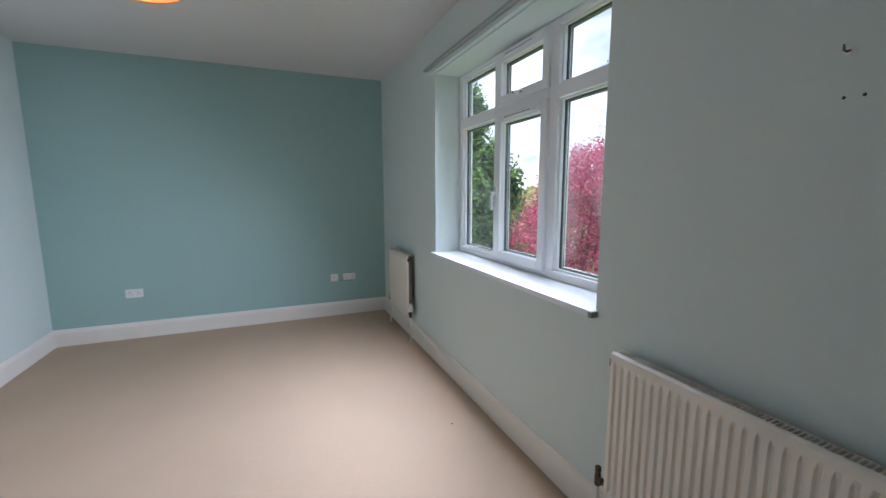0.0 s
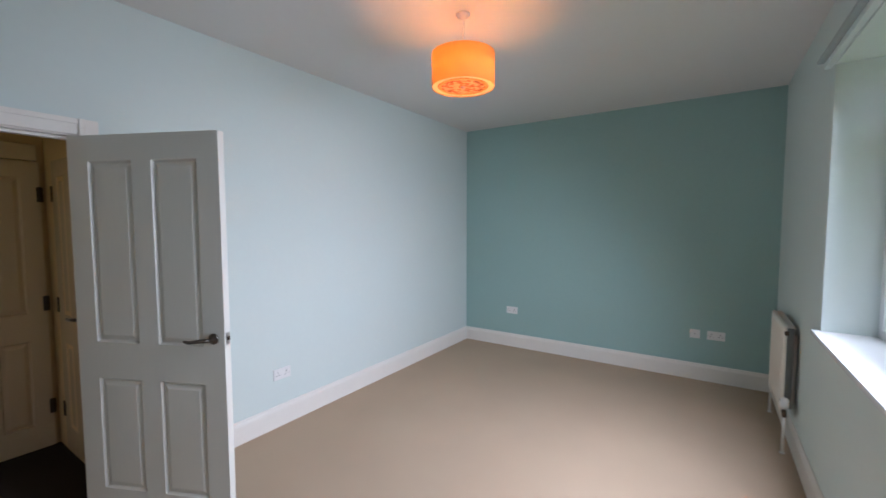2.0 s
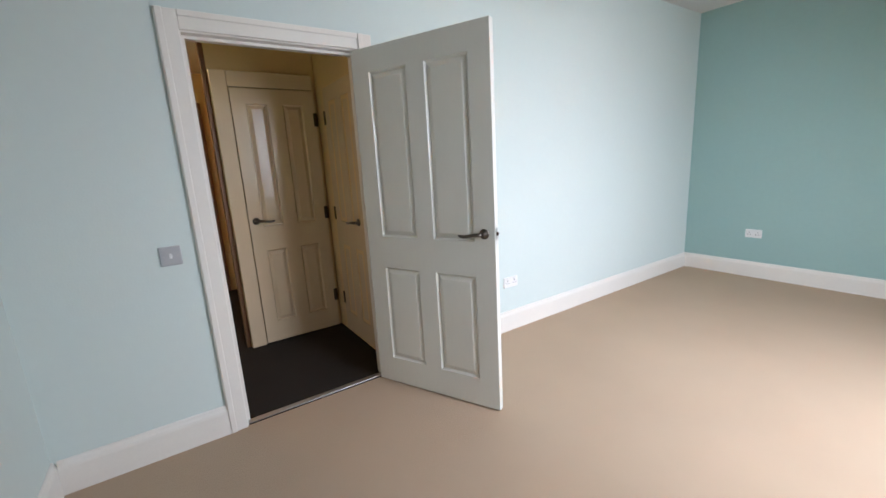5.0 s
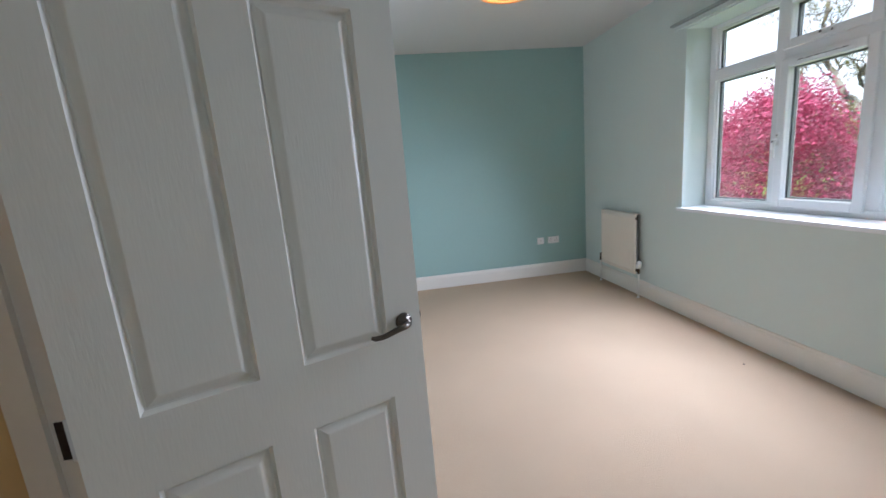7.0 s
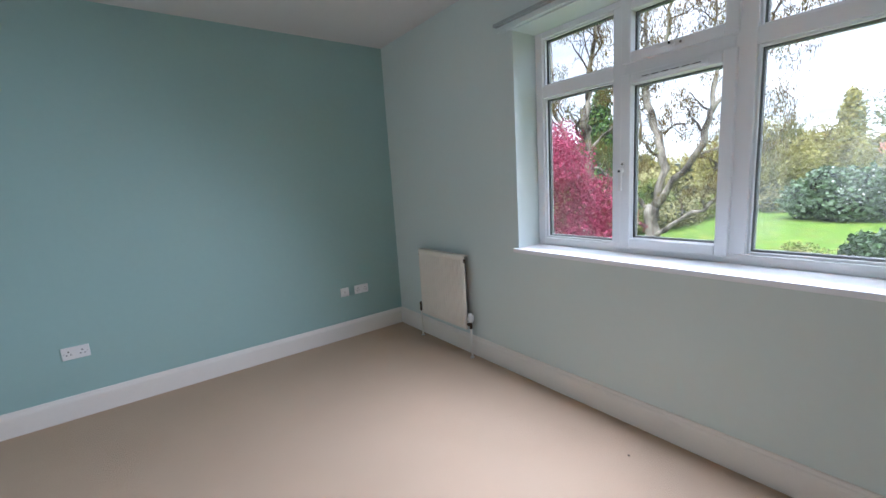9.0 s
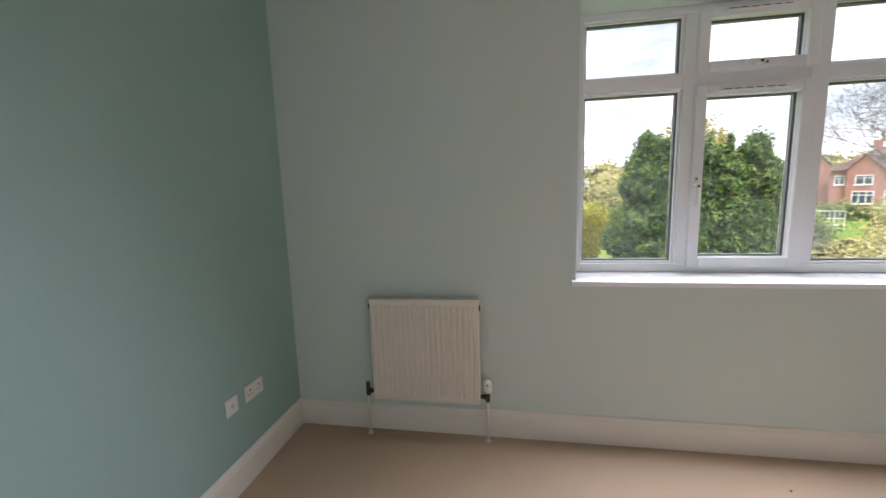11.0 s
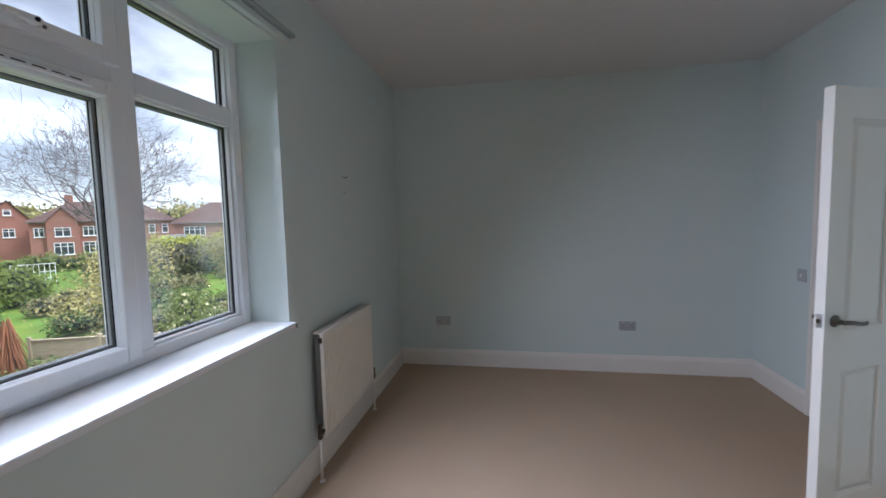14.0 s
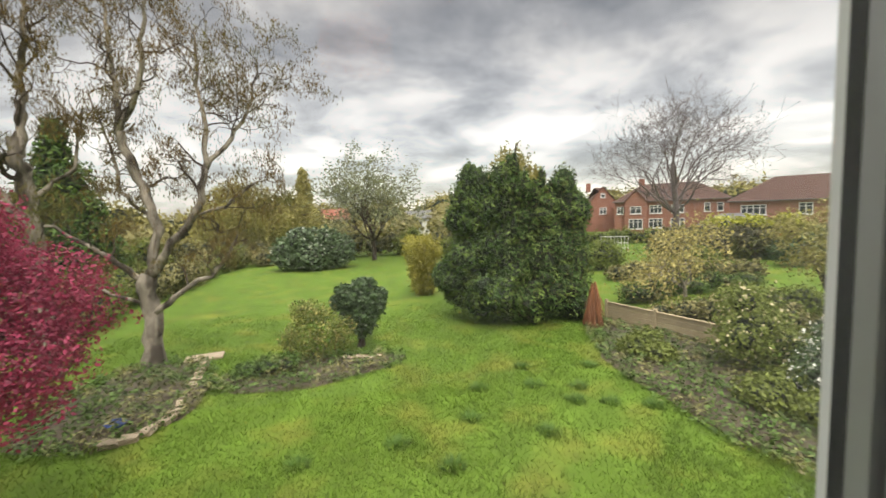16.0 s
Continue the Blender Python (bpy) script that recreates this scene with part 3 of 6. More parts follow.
part("leaf", door_leaf_bm(0.60, 1.955, 0.035, 0.095), M_HALLDOOR, door_c)
door_c.matrix_world = pose(HX0 + 0.004, HY1 + 0.77, 0.008, 0, 0, -90)
for hz in (0.28, 1.0, 1.74):
    hinge(door_c, 0.598, 0.004, hz, M_BRASS)
lever_handle(door_c, 0.13, 0.0, 0.96, 1, 1)
cas2 = thing("door_casing", pose(0, 0, 0), "cream painted casing round the landing door", "door frame", kind="structure")
part("casing_leg", boxes((4.492, 4.598, HY1 + 0.001, HY1 + 0.046, 0, 2.08), bev=0.005), M_HALLDOOR, cas2)
part("casing_head", boxes((HX0 + 0.04, 4.491, HY1 + 0.001, HY1 + 0.043, 1.972, 2.08), bev=0.005), M_HALLDOOR, cas2)
part("casing_side", boxes((HX0 + 0.041, HX0 + 0.10, HY1 + 0.001, HY1 + 0.003, 0, 1.97)), M_HALLDOOR, cas2)
part("post", boxes((4.601, 4.632, HY1 - 0.06, HY1, 0, HZ), bev=0.004), M_WOOD, cas2, "dark stained upright post")
wood_frame = thing("far_door_frame", pose(4.58, HY2 + 0.002, 0), "dark stained wooden frame round the far landing doorway", "door frame", kind="structure")
for x in (-0.07, 0.76):
    part("upright", boxes((x, x + 0.07, 0, 0.05, 0, 2.06), bev=0.004), M_WOOD, wood_frame)
part("head", boxes((-0.07, 0.83, 0, 0.05, 2.06, 2.14), bev=0.004), M_WOOD, wood_frame)


def globe_lamp(name, m, drop, label):
    """A small lit globe on a cord from the ceiling."""
    t = thing(name, m, label, "lamp")
    part("globe", lathe([(0.0, 0.02), (0.03, 0.03), (0.05, 0.07), (0.04, 0.11), (0.02, 0.13), (0, 0.13)], 20), M_GLOBE, t, smooth=True)
    part("cord", boxes((-0.004, 0.004, -0.004, 0.004, 0.13, drop)), M_PLASTIC, t)


globe_lamp("landing_lamp", pose(5.35, -4.9, 2.15), HZ - 2.15, "lit round landing pendant lamp")
# unseen light added to brighten the peach walls beyond the doorway
globe_lamp("back_room_fill", pose(5.30, HY2 - 0.75, 2.10), HZ - 2.10, "added unseen globe light that brightens the peach room")

# ---- radiators ----


def radiator(name, m, w, h, ribs, label):
    """A single convector radiator: pressed front panel, fins, top grille, brackets; origin at its lower left on the wall, front towards -y."""
    r = thing(name, m, label, "radiator")
    front, depth = -0.092, 0.020
    bm = bmesh.new()
    xs, ys = [0.0, 0.006, 0.018], [front + 0.010, front + 0.001, front]
    pitch = (w - 0.036) / ribs
    for i in range(ribs):
        x = 0.018 + i * pitch
        xs += [x + pitch * 0.14, x + pitch * 0.32, x + pitch * 0.50, x + pitch * 0.68, x + pitch]
        ys += [front, front + 0.009, front + 0.010, front + 0.001, front]
    xs += [w - 0.006, w]
    ys += [front + 0.001, front + 0.010]
    levels = [(0.0, 0.010, 0), (0.006, 0.002, 0), (0.030, 0.0, 0), (0.050, 0.0, 1), (h - 0.055, 0.0, 1), (h - 0.032, 0.0, 0), (h - 0.006, 0.002, 0), (h, 0.010, 0)]
    rows = []
    for z, back, on in levels:
        rows.append([bm.verts.new((x, (y if on or y > front + 0.0095 and (i < 3 or i > len(xs) - 3) else front + (y - front if i in (0, 1, len(xs) - 2, len(xs) - 1) else 0)) + back, z)) for i, (x, y) in enumerate(zip(xs, ys))])
    for a, b in zip(rows, rows[1:]):
        for k in range(len(xs) - 1):
            bm.faces.new((a[k], a[k + 1], b[k + 1], b[k]))
    back = [bm.verts.new(p) for p in ((0, front + depth, 0), (w, front + depth, 0), (w, front + depth, h), (0, front + depth, h))]
    bm.faces.new(back[::-1])
    bm.faces.new([v for v in rows[0]][::-1] + [back[0], back[1]])
    bm.faces.new([v for v in rows[-1]] + [back[2], back[3]])
    bm.faces.new([r0[0] for r0 in rows] + [back[3], back[0]])
    bm.faces.new([r0[-1] for r0 in rows][::-1] + [back[1], back[2]])
    bmesh.ops.recalc_face_normals(bm, faces=bm.faces)
    part("front_panel", bm, M_RAD, r)
    bm = bmesh.new()
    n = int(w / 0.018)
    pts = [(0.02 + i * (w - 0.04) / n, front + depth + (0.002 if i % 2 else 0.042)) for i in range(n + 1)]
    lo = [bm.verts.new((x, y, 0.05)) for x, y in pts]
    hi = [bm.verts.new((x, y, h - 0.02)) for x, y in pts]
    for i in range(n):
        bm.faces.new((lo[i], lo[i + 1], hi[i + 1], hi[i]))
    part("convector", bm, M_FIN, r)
    bm = bmesh.new()
    g0, g1 = front + depth + 0.001, front + depth + 0.046
    box(bm, 0.004, w - 0.004, g0, g0 + 0.004, h - 0.010, h - 0.004)
    box(bm, 0.004, w - 0.004, g1 - 0.004, g1, h - 0.010, h - 0.004)
    k = int(w / 0.0125)
    for i in range(k):
        x = 0.006 + i * (w - 0.014) / (k - 1)
        box(bm, x, x + 0.0032, g0 + 0.004, g1 - 0.004, h - 0.010, h - 0.004)
    part("top_grille", bm, M_RAD, r, "slotted top grille")
    for x in (0.12, w - 0.15):
        part("bracket", boxes((x, x + 0.03, front + depth + 0.048, 0.0, 0.06, h - 0.08), bev=0.002), M_RAD, r)
    for x0, x1 in ((-0.006, 0.002), (w - 0.002, w + 0.006)):
        part("end_plug", boxes((x0, x1, front + 0.006, front + 0.028, h - 0.060, h - 0.030), bev=0.002), M_BRASS, r, "dark bleed plug")
    return r


def valve(r, x, side, trv):
    """A radiator valve with its tail, pipe and collar; side: the way to the radiator along x."""
    y = -0.072
    b = part("valve_body", lathe([(0.010, -0.03), (0.013, -0.025), (0.013, 0.018), (0.010, 0.022), (0.010, 0.034), (0, 0.035)], 14, "Z", (x, y, 0.045)), M_BRASS, r, "dark tarnished valve", smooth=True)
    part("tail", tube_bm([(x, y, 0.045), (x + side * 0.045, y, 0.045)], [0.010, 0.010], 12), M_BRASS, b, smooth=True)
    part("nut", tube_bm([(x + side * 0.012, y, 0.045), (x + side * 0.028, y, 0.045)], [0.015, 0.015], 6), M_BRASS, b)
    base = -r.matrix_world.translation.z
    part("pipe", tube_bm([(x, y, 0.02), (x, y, base + 0.002)], [0.0085, 0.0085], 12), M_TRIM, r, "white painted pipe", smooth=True)
    part("pipe_collar", lathe([(0.016, 0.0), (0.016, 0.006), (0.010, 0.010)], 14, "Z", (x, y, base + 0.001)), M_PLASTIC, r, smooth=True)
    if trv:
        part("thermostat_head", lathe([(0.015, 0.072), (0.024, 0.080), (0.026, 0.100), (0.025, 0.128), (0.019, 0.142), (0.008, 0.148), (0, 0.149)], 20, "Z", (x, y, 0)), M_PLASTIC, r, "white thermostatic valve head", smooth=True)
        part("head_mark", boxes((x - 0.004, x + 0.004, y - 0.027, y - 0.024, 0.124, 0.132)), M_DARK, r)
    else:
        part("lockshield_cap", lathe([(0.012, 0.075), (0.013, 0.080), (0.012, 0.098), (0.006, 0.102), (0, 0.102)], 14, "Z", (x, y, 0)), M_BRASS, r, smooth=True)


rad_a = radiator("radiator", pose(0.535, 0, 0.235), 0.64, 0.62, 19, "small white ribbed panel radiator with brass valves below the window wall")
valve(rad_a, -0.040, 1, False)
valve(rad_a, 0.680, -1, True)
rad_b = radiator("radiator", pose(3.722, 0, 0.235), 0.785, 0.615, 23, "wider white ribbed panel radiator with a slotted top grille")
valve(rad_b, -0.045, 1, False)
valve(rad_b, 0.830, -1, False)

# ---- sockets and switches ----


def wall_plate(name, m, w, h, label, kind_of, mat=None):
    """A plastic wall plate; origin at its centre on the wall, its face towards -y."""
    p = thing(name, m, label, kind_of)
    part("plate", boxes((-w / 2, w / 2, -0.010, 0, -h / 2, h / 2), bev=0.004), mat or M_PLASTIC, p)
    return p


def socket(m, double, label, mat=None):
    p = wall_plate("wall_socket", m, 0.146 if double else 0.086, 0.086, label, "socket", mat)
    for cx in ((-0.036, 0.036) if double else (0.0,)):
        bm = bmesh.new()
        box(bm, cx - 0.004, cx + 0.004, -0.0108, -0.009, 0.008, 0.017)
        box(bm, cx - 0.015, cx - 0.008, -0.0108, -0.009, -0.013, -0.007)
        box(bm, cx + 0.008, cx + 0.015, -0.0108, -0.009, -0.013, -0.007)
        part("pin_holes", bm, M_DARK, p, "dark pin holes")
        part("rocker", boxes((cx - 0.005, cx + 0.005, -0.0135, -0.009, 0.020, 0.037), bev=0.0015), M_PLASTIC, p)
    for sx in ((-0.06, 0.06) if double else (-0.030, 0.030)):
        part("screw_head", lathe([(0.0035, 0), (0.0035, 0.0012), (0, 0.0013)], 10, "Y", (sx, -0.0115, 0)), M_STEEL, p)
    return p


WEST, SOUTH, EAST = 90, 180, -90
socket(pose(0, -2.574, 0.460, 0, 0, WEST), True, "white double socket on the teal wall")
socket(pose(0, -0.446, 0.456, 0, 0, WEST), True, "white double socket on the teal wall near the corner")
aerial = wall_plate("aerial_socket", pose(0, -0.620, 0.456, 0, 0, WEST), 0.086, 0.086, "white square aerial plate beside the double socket", "socket")
part("outlet", lathe([(0.008, 0), (0.008, 0.004), (0.004, 0.004), (0, 0.001)], 14, "Y", (0, -0.014, 0)), M_STEEL, aerial)
socket(pose(ROOM_X, -0.443, 0.452, 0, 0, EAST), True, "grey metal double socket on the pale end wall near the corner", M_GREYPLATE)
socket(pose(ROOM_X, -2.184, 0.440, 0, 0, EAST), True, "grey metal double socket on the pale end wall", M_GREYPLATE)
socket(pose(2.822, ROOM_Y, 0.402, 0, 0, SOUTH), True, "white double socket on the pale wall beside the door")
switch = wall_plate("light_switch", pose(5.0, ROOM_Y, 0.997, 0, 0, SOUTH), 0.088, 0.092, "grey metal single light switch beside the doorway", "switch", M_GREYPLATE)
part("rocker", boxes((-0.006, 0.006, -0.0150, -0.009, -0.012, 0.012), bev=0.002), M_PLASTIC, switch)
for sx in (-0.030, 0.030):
    part("screw_head", lathe([(0.0035, 0), (0.0035, 0.0012), (0, 0.0013)], 10, "Y", (sx, -0.0115, 0)), M_STEEL, switch)

hook = thing("wall_hook", pose(4.291, 0, 1.777), "small metal hook screwed into the window wall", "hook")
part("base", lathe([(0.010, 0), (0.008, 0.006), (0, 0.007)], 14, "Y", (0, -0.007, 0)), M_PLASTIC, hook)
part("prong", tube_bm([(0, -0.006, 0), (0, -0.020, -0.004), (0, -0.030, -0.002), (0, -0.034, 0.010)], [0.003, 0.003, 0.003, 0.002], 8), M_PEWTER, hook)
holes = thing("screw_holes", pose(4.306, 0, 1.673), "two small dark screw holes in the wall", "hole")
for dx in (-0.017, 0.020):
    part("hole", lathe([(0.004, 0.0), (0.004, 0.0012), (0, 0.0012)], 10, "Y", (dx, -0.0015, 0)), M_DARK, holes)

# ---- pendant lamp ----
LX, LY = 2.60, -1.75
lamp = thing("pendant_lamp", pose(LX, LY, ROOM_H), "lit orange fabric drum pendant with a patterned diffuser", "lamp")
part("ceiling_rose", lathe([(0.040, 0), (0.040, -0.006), (0.032, -0.018), (0.012, -0.030), (0, -0.030)], 24), M_PLASTIC, lamp, smooth=True)
part("cord", tube_bm([(0, 0, -0.03), (0, 0, -0.245)], [0.004, 0.004], 8), M_PLASTIC, lamp)
part("lamp_holder", lathe([(0.006, -0.235), (0.02, -0.245), (0.02, -0.285), (0.0, -0.286)], 16), M_PLASTIC, lamp)
R, ZT, ZB = 0.182, -0.224, -0.412
part("shade", lathe([(R, ZT), (R, ZB), (R - 0.002, ZB), (R - 0.002, ZT), (R, ZT)], 64, caps=False), M_SHADE, lamp, "orange fabric drum shade", smooth=True)
bm = bmesh.new()
for i in range(3):
    a = 2 * math.pi * i / 3
    v, f = [], []
    add_tube(v, f, [(0.02 * math.cos(a), 0.02 * math.sin(a), -0.25), ((R - 0.002) * math.cos(a), (R - 0.002) * math.sin(a), ZT - 0.004)], [0.0015, 0.0015], 5)
    vs = [bm.verts.new(p) for p in v]
    for q in f:
        bm.faces.new([vs[k] for k in q])
part("spider", bm, M_STEEL, lamp)
part("diffuser", lathe([(0.0, ZB + 0.006), (R - 0.034, ZB + 0.006), (R - 0.034, ZB + 0.008), (0, ZB + 0.008)], 48), M_DIFFUSER, lamp, "brown patterned translucent diffuser")
part("rim", lathe([(R - 0.033, ZB + 0.004), (R - 0.003, ZB + 0.004), (R - 0.003, ZB + 0.009), (R - 0.033, ZB + 0.009), (R - 0.033, ZB + 0.004)], 48, caps=False), M_RING, lamp, "bright pale rim")
part("finial", lathe([(0.012, ZB + 0.006), (0.012, ZB - 0.002), (0.005, ZB - 0.010), (0, ZB - 0.011)], 14), M_RING, lamp)
part("inner_ring", lathe([(R - 0.052, ZB + 0.001), (R - 0.045, ZB + 0.001), (R - 0.045, ZB + 0.005), (R - 0.052, ZB + 0.005), (R - 0.052, ZB + 0.001)], 48, caps=False), M_SHADE, lamp, "thin brown ring")
part("bulb", lathe([(0.0, -0.350), (0.014, -0.346), (0.022, -0.328), (0.020, -0.308), (0.012, -0.290), (0, -0.286)], 20), M_BULB, lamp, smooth=True)

speck = thing("carpet_debris", pose(2.66, -0.276, 0.0), "tiny dark speck lying on the carpet", "debris")
part("speck", lathe([(0.006, 0.0), (0.005, 0.003), (0, 0.004)], 7), M_DARK, speck)

# ---- outdoors: materials ----
M_LAWN = material("lawn_grass", (0.088, 0.155, 0.02), 0.9, vary=0.5, scale=1.6, fine=9, bump=0.6, bump_scale=30, second=(0.15, 0.18, 0.03), second_scale=0.7, second_low=0.50, second_high=0.70, specular=0.15)
M_BLADE = material("grass_blades", (0.115, 0.20, 0.022), 0.7, vary=0.3, scale=1.4, island=0.5, second=(0.20, 0.225, 0.042), second_scale=0.7, second_low=0.50, second_high=0.70, through_light=0.25, specular=0.2)
M_TUFT = material("dark_grass_tuft", (0.07, 0.155, 0.02), 0.7, vary=0.15, island=0.35, through_light=0.2)
M_SOIL = material("garden_soil", (0.075, 0.06, 0.04), 0.95, vary=0.3, scale=4, fine=30, bump=1.0, bump_scale=25)
M_IVY = material("ground_cover_leaves", (0.085, 0.15, 0.035), 0.6, island=0.6, vary=0.2, second=(0.20, 0.19, 0.08), second_scale=1.6, through_light=0.15, specular=0.25)
M_MAPLE = material("red_maple_leaves", (0.30, 0.030, 0.080), 0.6, island=0.5, vary=0.2, through_light=0.3)
M_CONIFER = material("dark_conifer_foliage", (0.054, 0.104, 0.026), 0.65, island=0.85, vary=0.3, scale=2.5, second=(0.145, 0.215, 0.05), second_scale=2.2, second_low=0.47, second_high=0.62, through_light=0.2, specular=0.3)
# near black: the shade between the leaves is put into this colour
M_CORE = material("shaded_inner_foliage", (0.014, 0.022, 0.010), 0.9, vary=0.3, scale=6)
M_LAUREL = material("dark_laurel_leaves", (0.055, 0.10, 0.035), 0.4, island=0.5, vary=0.15, through_light=0.1)
M_RHODO = material("grey_green_rhododendron_leaves", (0.09, 0.14, 0.065), 0.45, island=0.5, vary=0.2, through_light=0.1)
M_BAMBOO = material("yellow_green_bamboo_leaves", (0.36, 0.33, 0.06), 0.6, island=0.35, vary=0.15, through_light=0.3)
M_SHRUB = material("light_green_shrub_leaves", (0.17, 0.21, 0.05), 0.6, island=0.4, vary=0.2, through_light=0.3, specular=0.25)
M_BLOSSOM = material("pale_blossom", (0.75, 0.66, 0.42), 0.7, island=0.2, through_light=0.3)
M_WHITE_BLOOM = material("white_blossom", (0.82, 0.82, 0.76), 0.7, island=0.12, through_light=0.3)
M_YELLOWTREE = material("yellow_green_spring_leaves", (0.31, 0.28, 0.09), 0.7, island=0.4, vary=0.15, through_light=0.25)
M_COPPER = material("copper_yellow_young_leaves", (0.44, 0.38, 0.14), 0.7, island=0.4, vary=0.15, through_light=0.3)
M_BUDTREE = material("grey_green_bud_leaves", (0.22, 0.24, 0.13), 0.7, island=0.4, vary=0.15, through_light=0.25)
M_WILLOWLEAF = material("brown_hanging_willow_leaves", (0.15, 0.105, 0.035), 0.8, island=0.5, vary=0.2, second=(0.13, 0.13, 0.04), second_scale=0.7, through_light=0.12, specular=0.1)
M_BARK = material("pale_furrowed_bark", (0.31, 0.275, 0.225), 0.95, vary=0.6, scale=7, fine=26, bump=1.0, bump_scale=13, second=(0.06, 0.05, 0.04), second_scale=3.0, second_low=0.42, second_high=0.60, stretch=(1, 1, 0.3), specular=0.15)
M_DARKBARK = material("dark_twig_bark", (0.065, 0.052, 0.042), 0.95, vary=0.3, scale=8, specular=0.1)
M_GREYBARK = material("grey_mauve_twigs", (0.16, 0.13, 0.13), 0.9, vary=0.2, scale=3)
M_DEAD = material("red_brown_dead_fronds", (0.28, 0.11, 0.05), 0.85, island=0.4, vary=0.25, scale=6)
M_FENCE = material("weathered_fence_timber", (0.42, 0.34, 0.22), 0.85, vary=0.25, scale=5, fine=40, bump=0.5, bump_scale=60, objvary=0.12, stretch=(1, 1, 1))
M_GREYFENCE = material("grey_weathered_fence_timber", (0.36, 0.33, 0.28), 0.9, vary=0.2, scale=4, fine=40, objvary=0.1)
M_CONCRETE = material("concrete", (0.42, 0.40, 0.36), 0.9, vary=0.12, scale=5, fine=40, bump=0.3, bump_scale=60)
M_STONE = material("brown_edging_stone", (0.36, 0.29, 0.21), 0.9, vary=0.3, scale=6, fine=40, bump=0.8, bump_scale=35, objvary=0.3)
M_BRICK = material("red_house_brick", (0.33, 0.155, 0.12), 0.95, vary=0.2, scale=1.2, fine=9, bump=0.3, bump_scale=12, specular=0.2)
M_PINKBRICK = material("pale_red_house_brick", (0.34, 0.17, 0.13), 0.9, vary=0.15, scale=1.2, fine=9)
M_ORANGEBRICK = material("orange_shed_brick", (0.50, 0.17, 0.07), 0.9, vary=0.18, scale=3, fine=18)
M_ROOF = material("brown_roof_tiles", (0.10, 0.062, 0.053), 0.95, vary=0.25, scale=1.0, fine=9, specular=0.1)
M_GREYBROWNROOF = material("grey_brown_roof_tiles", (0.13, 0.105, 0.09), 0.85, vary=0.2, scale=1.0, fine=9)
M_REDROOF = material("red_roof_tiles", (0.27, 0.105, 0.075), 0.9, vary=0.15, scale=1.0, fine=8, specular=0.2)
M_GREYROOF = material("grey_roof_covering", (0.13, 0.13, 0.13), 0.8, vary=0.2, scale=1.5, fine=8)
M_WHITEWALL = material("white_render_wall", (0.72, 0.73, 0.73), 0.85, vary=0.06, scale=1.5)
M_HOUSEWHITE = material("white_window_frames", (0.80, 0.80, 0.80), 0.5, vary=0.03)
M_HOUSEGLASS = material("dark_house_glass", (0.05, 0.06, 0.07), 0.08, vary=0.1, scale=1)
M_BLUE = material("blue_plastic", (0.03, 0.08, 0.35), 0.4, vary=0.1, scale=8)
M_HEDGE = material("clipped_hedge_leaves", (0.075, 0.07, 0.028), 0.7, island=0.45, vary=0.2, second=(0.11, 0.12, 0.03), second_scale=0.6, second_low=0.5, second_high=0.6, through_light=0.1)
M_LIME = material("lime_young_hedge_leaves", (0.40, 0.42, 0.045), 0.6, island=0.3, vary=0.15, through_light=0.3)
M_BROWNHEDGE = material("bare_brown_hedge", (0.19, 0.175, 0.075), 0.8, island=0.45, vary=0.2, specular=0.2)

structure("ground", boxes((-700, 700, -700, 700, GROUND - 0.5, GROUND)), M_LAWN, "broad green garden lawn reaching to the distance", "lawn")
house_wall = boxes((-0.3, ROOM_X + 0.3, 0.0, 0.33, GROUND, -0.25), (-0.3, 0.0, -6.3, 0.0, GROUND, -0.25), (ROOM_X, ROOM_X + 0.3, -6.3, 0.0, GROUND, -0.25), (0.0, ROOM_X, -6.4, -6.3, GROUND, -0.25))
structure("wall_lower_storey", house_wall, M_BRICK, "red brick lower storey below the room", "wall")

rnd = np.random.default_rng(7)


def leaf_cloud(points, size, normals=None, jitter=0.7, aspect=0.55):
    """Rhombic leaves at the points; vertices and faces."""
    n = len(points)
    p = np.asarray(points, float)
    nrm = rnd.normal(size=(n, 3)) if normals is None else np.asarray(normals) + jitter * rnd.normal(size=(n, 3))
    nrm /= np.linalg.norm(nrm, axis=1, keepdims=True) + 1e-9
    a = np.cross(nrm, rnd.normal(size=(n, 3)))
    a /= np.linalg.norm(a, axis=1, keepdims=True) + 1e-9
    b = np.cross(nrm, a)
    s = (size * rnd.uniform(0.6, 1.3, n))[:, None]
    v = np.stack([p - a * s, p - b * s * aspect, p + a * s, p + b * s * aspect], 1).reshape(-1, 3)
    f = np.arange(4 * n).reshape(-1, 4)
    return v, f


def merge(*clouds):
    vs, fs, k = [], [], 0
    for v, f in clouds:
        vs.append(np.asarray(v, float).reshape(-1, 3))
        fs.append(np.asarray(f) + k)
        k += len(vs[-1])
    return np.concatenate(vs), np.concatenate(fs)


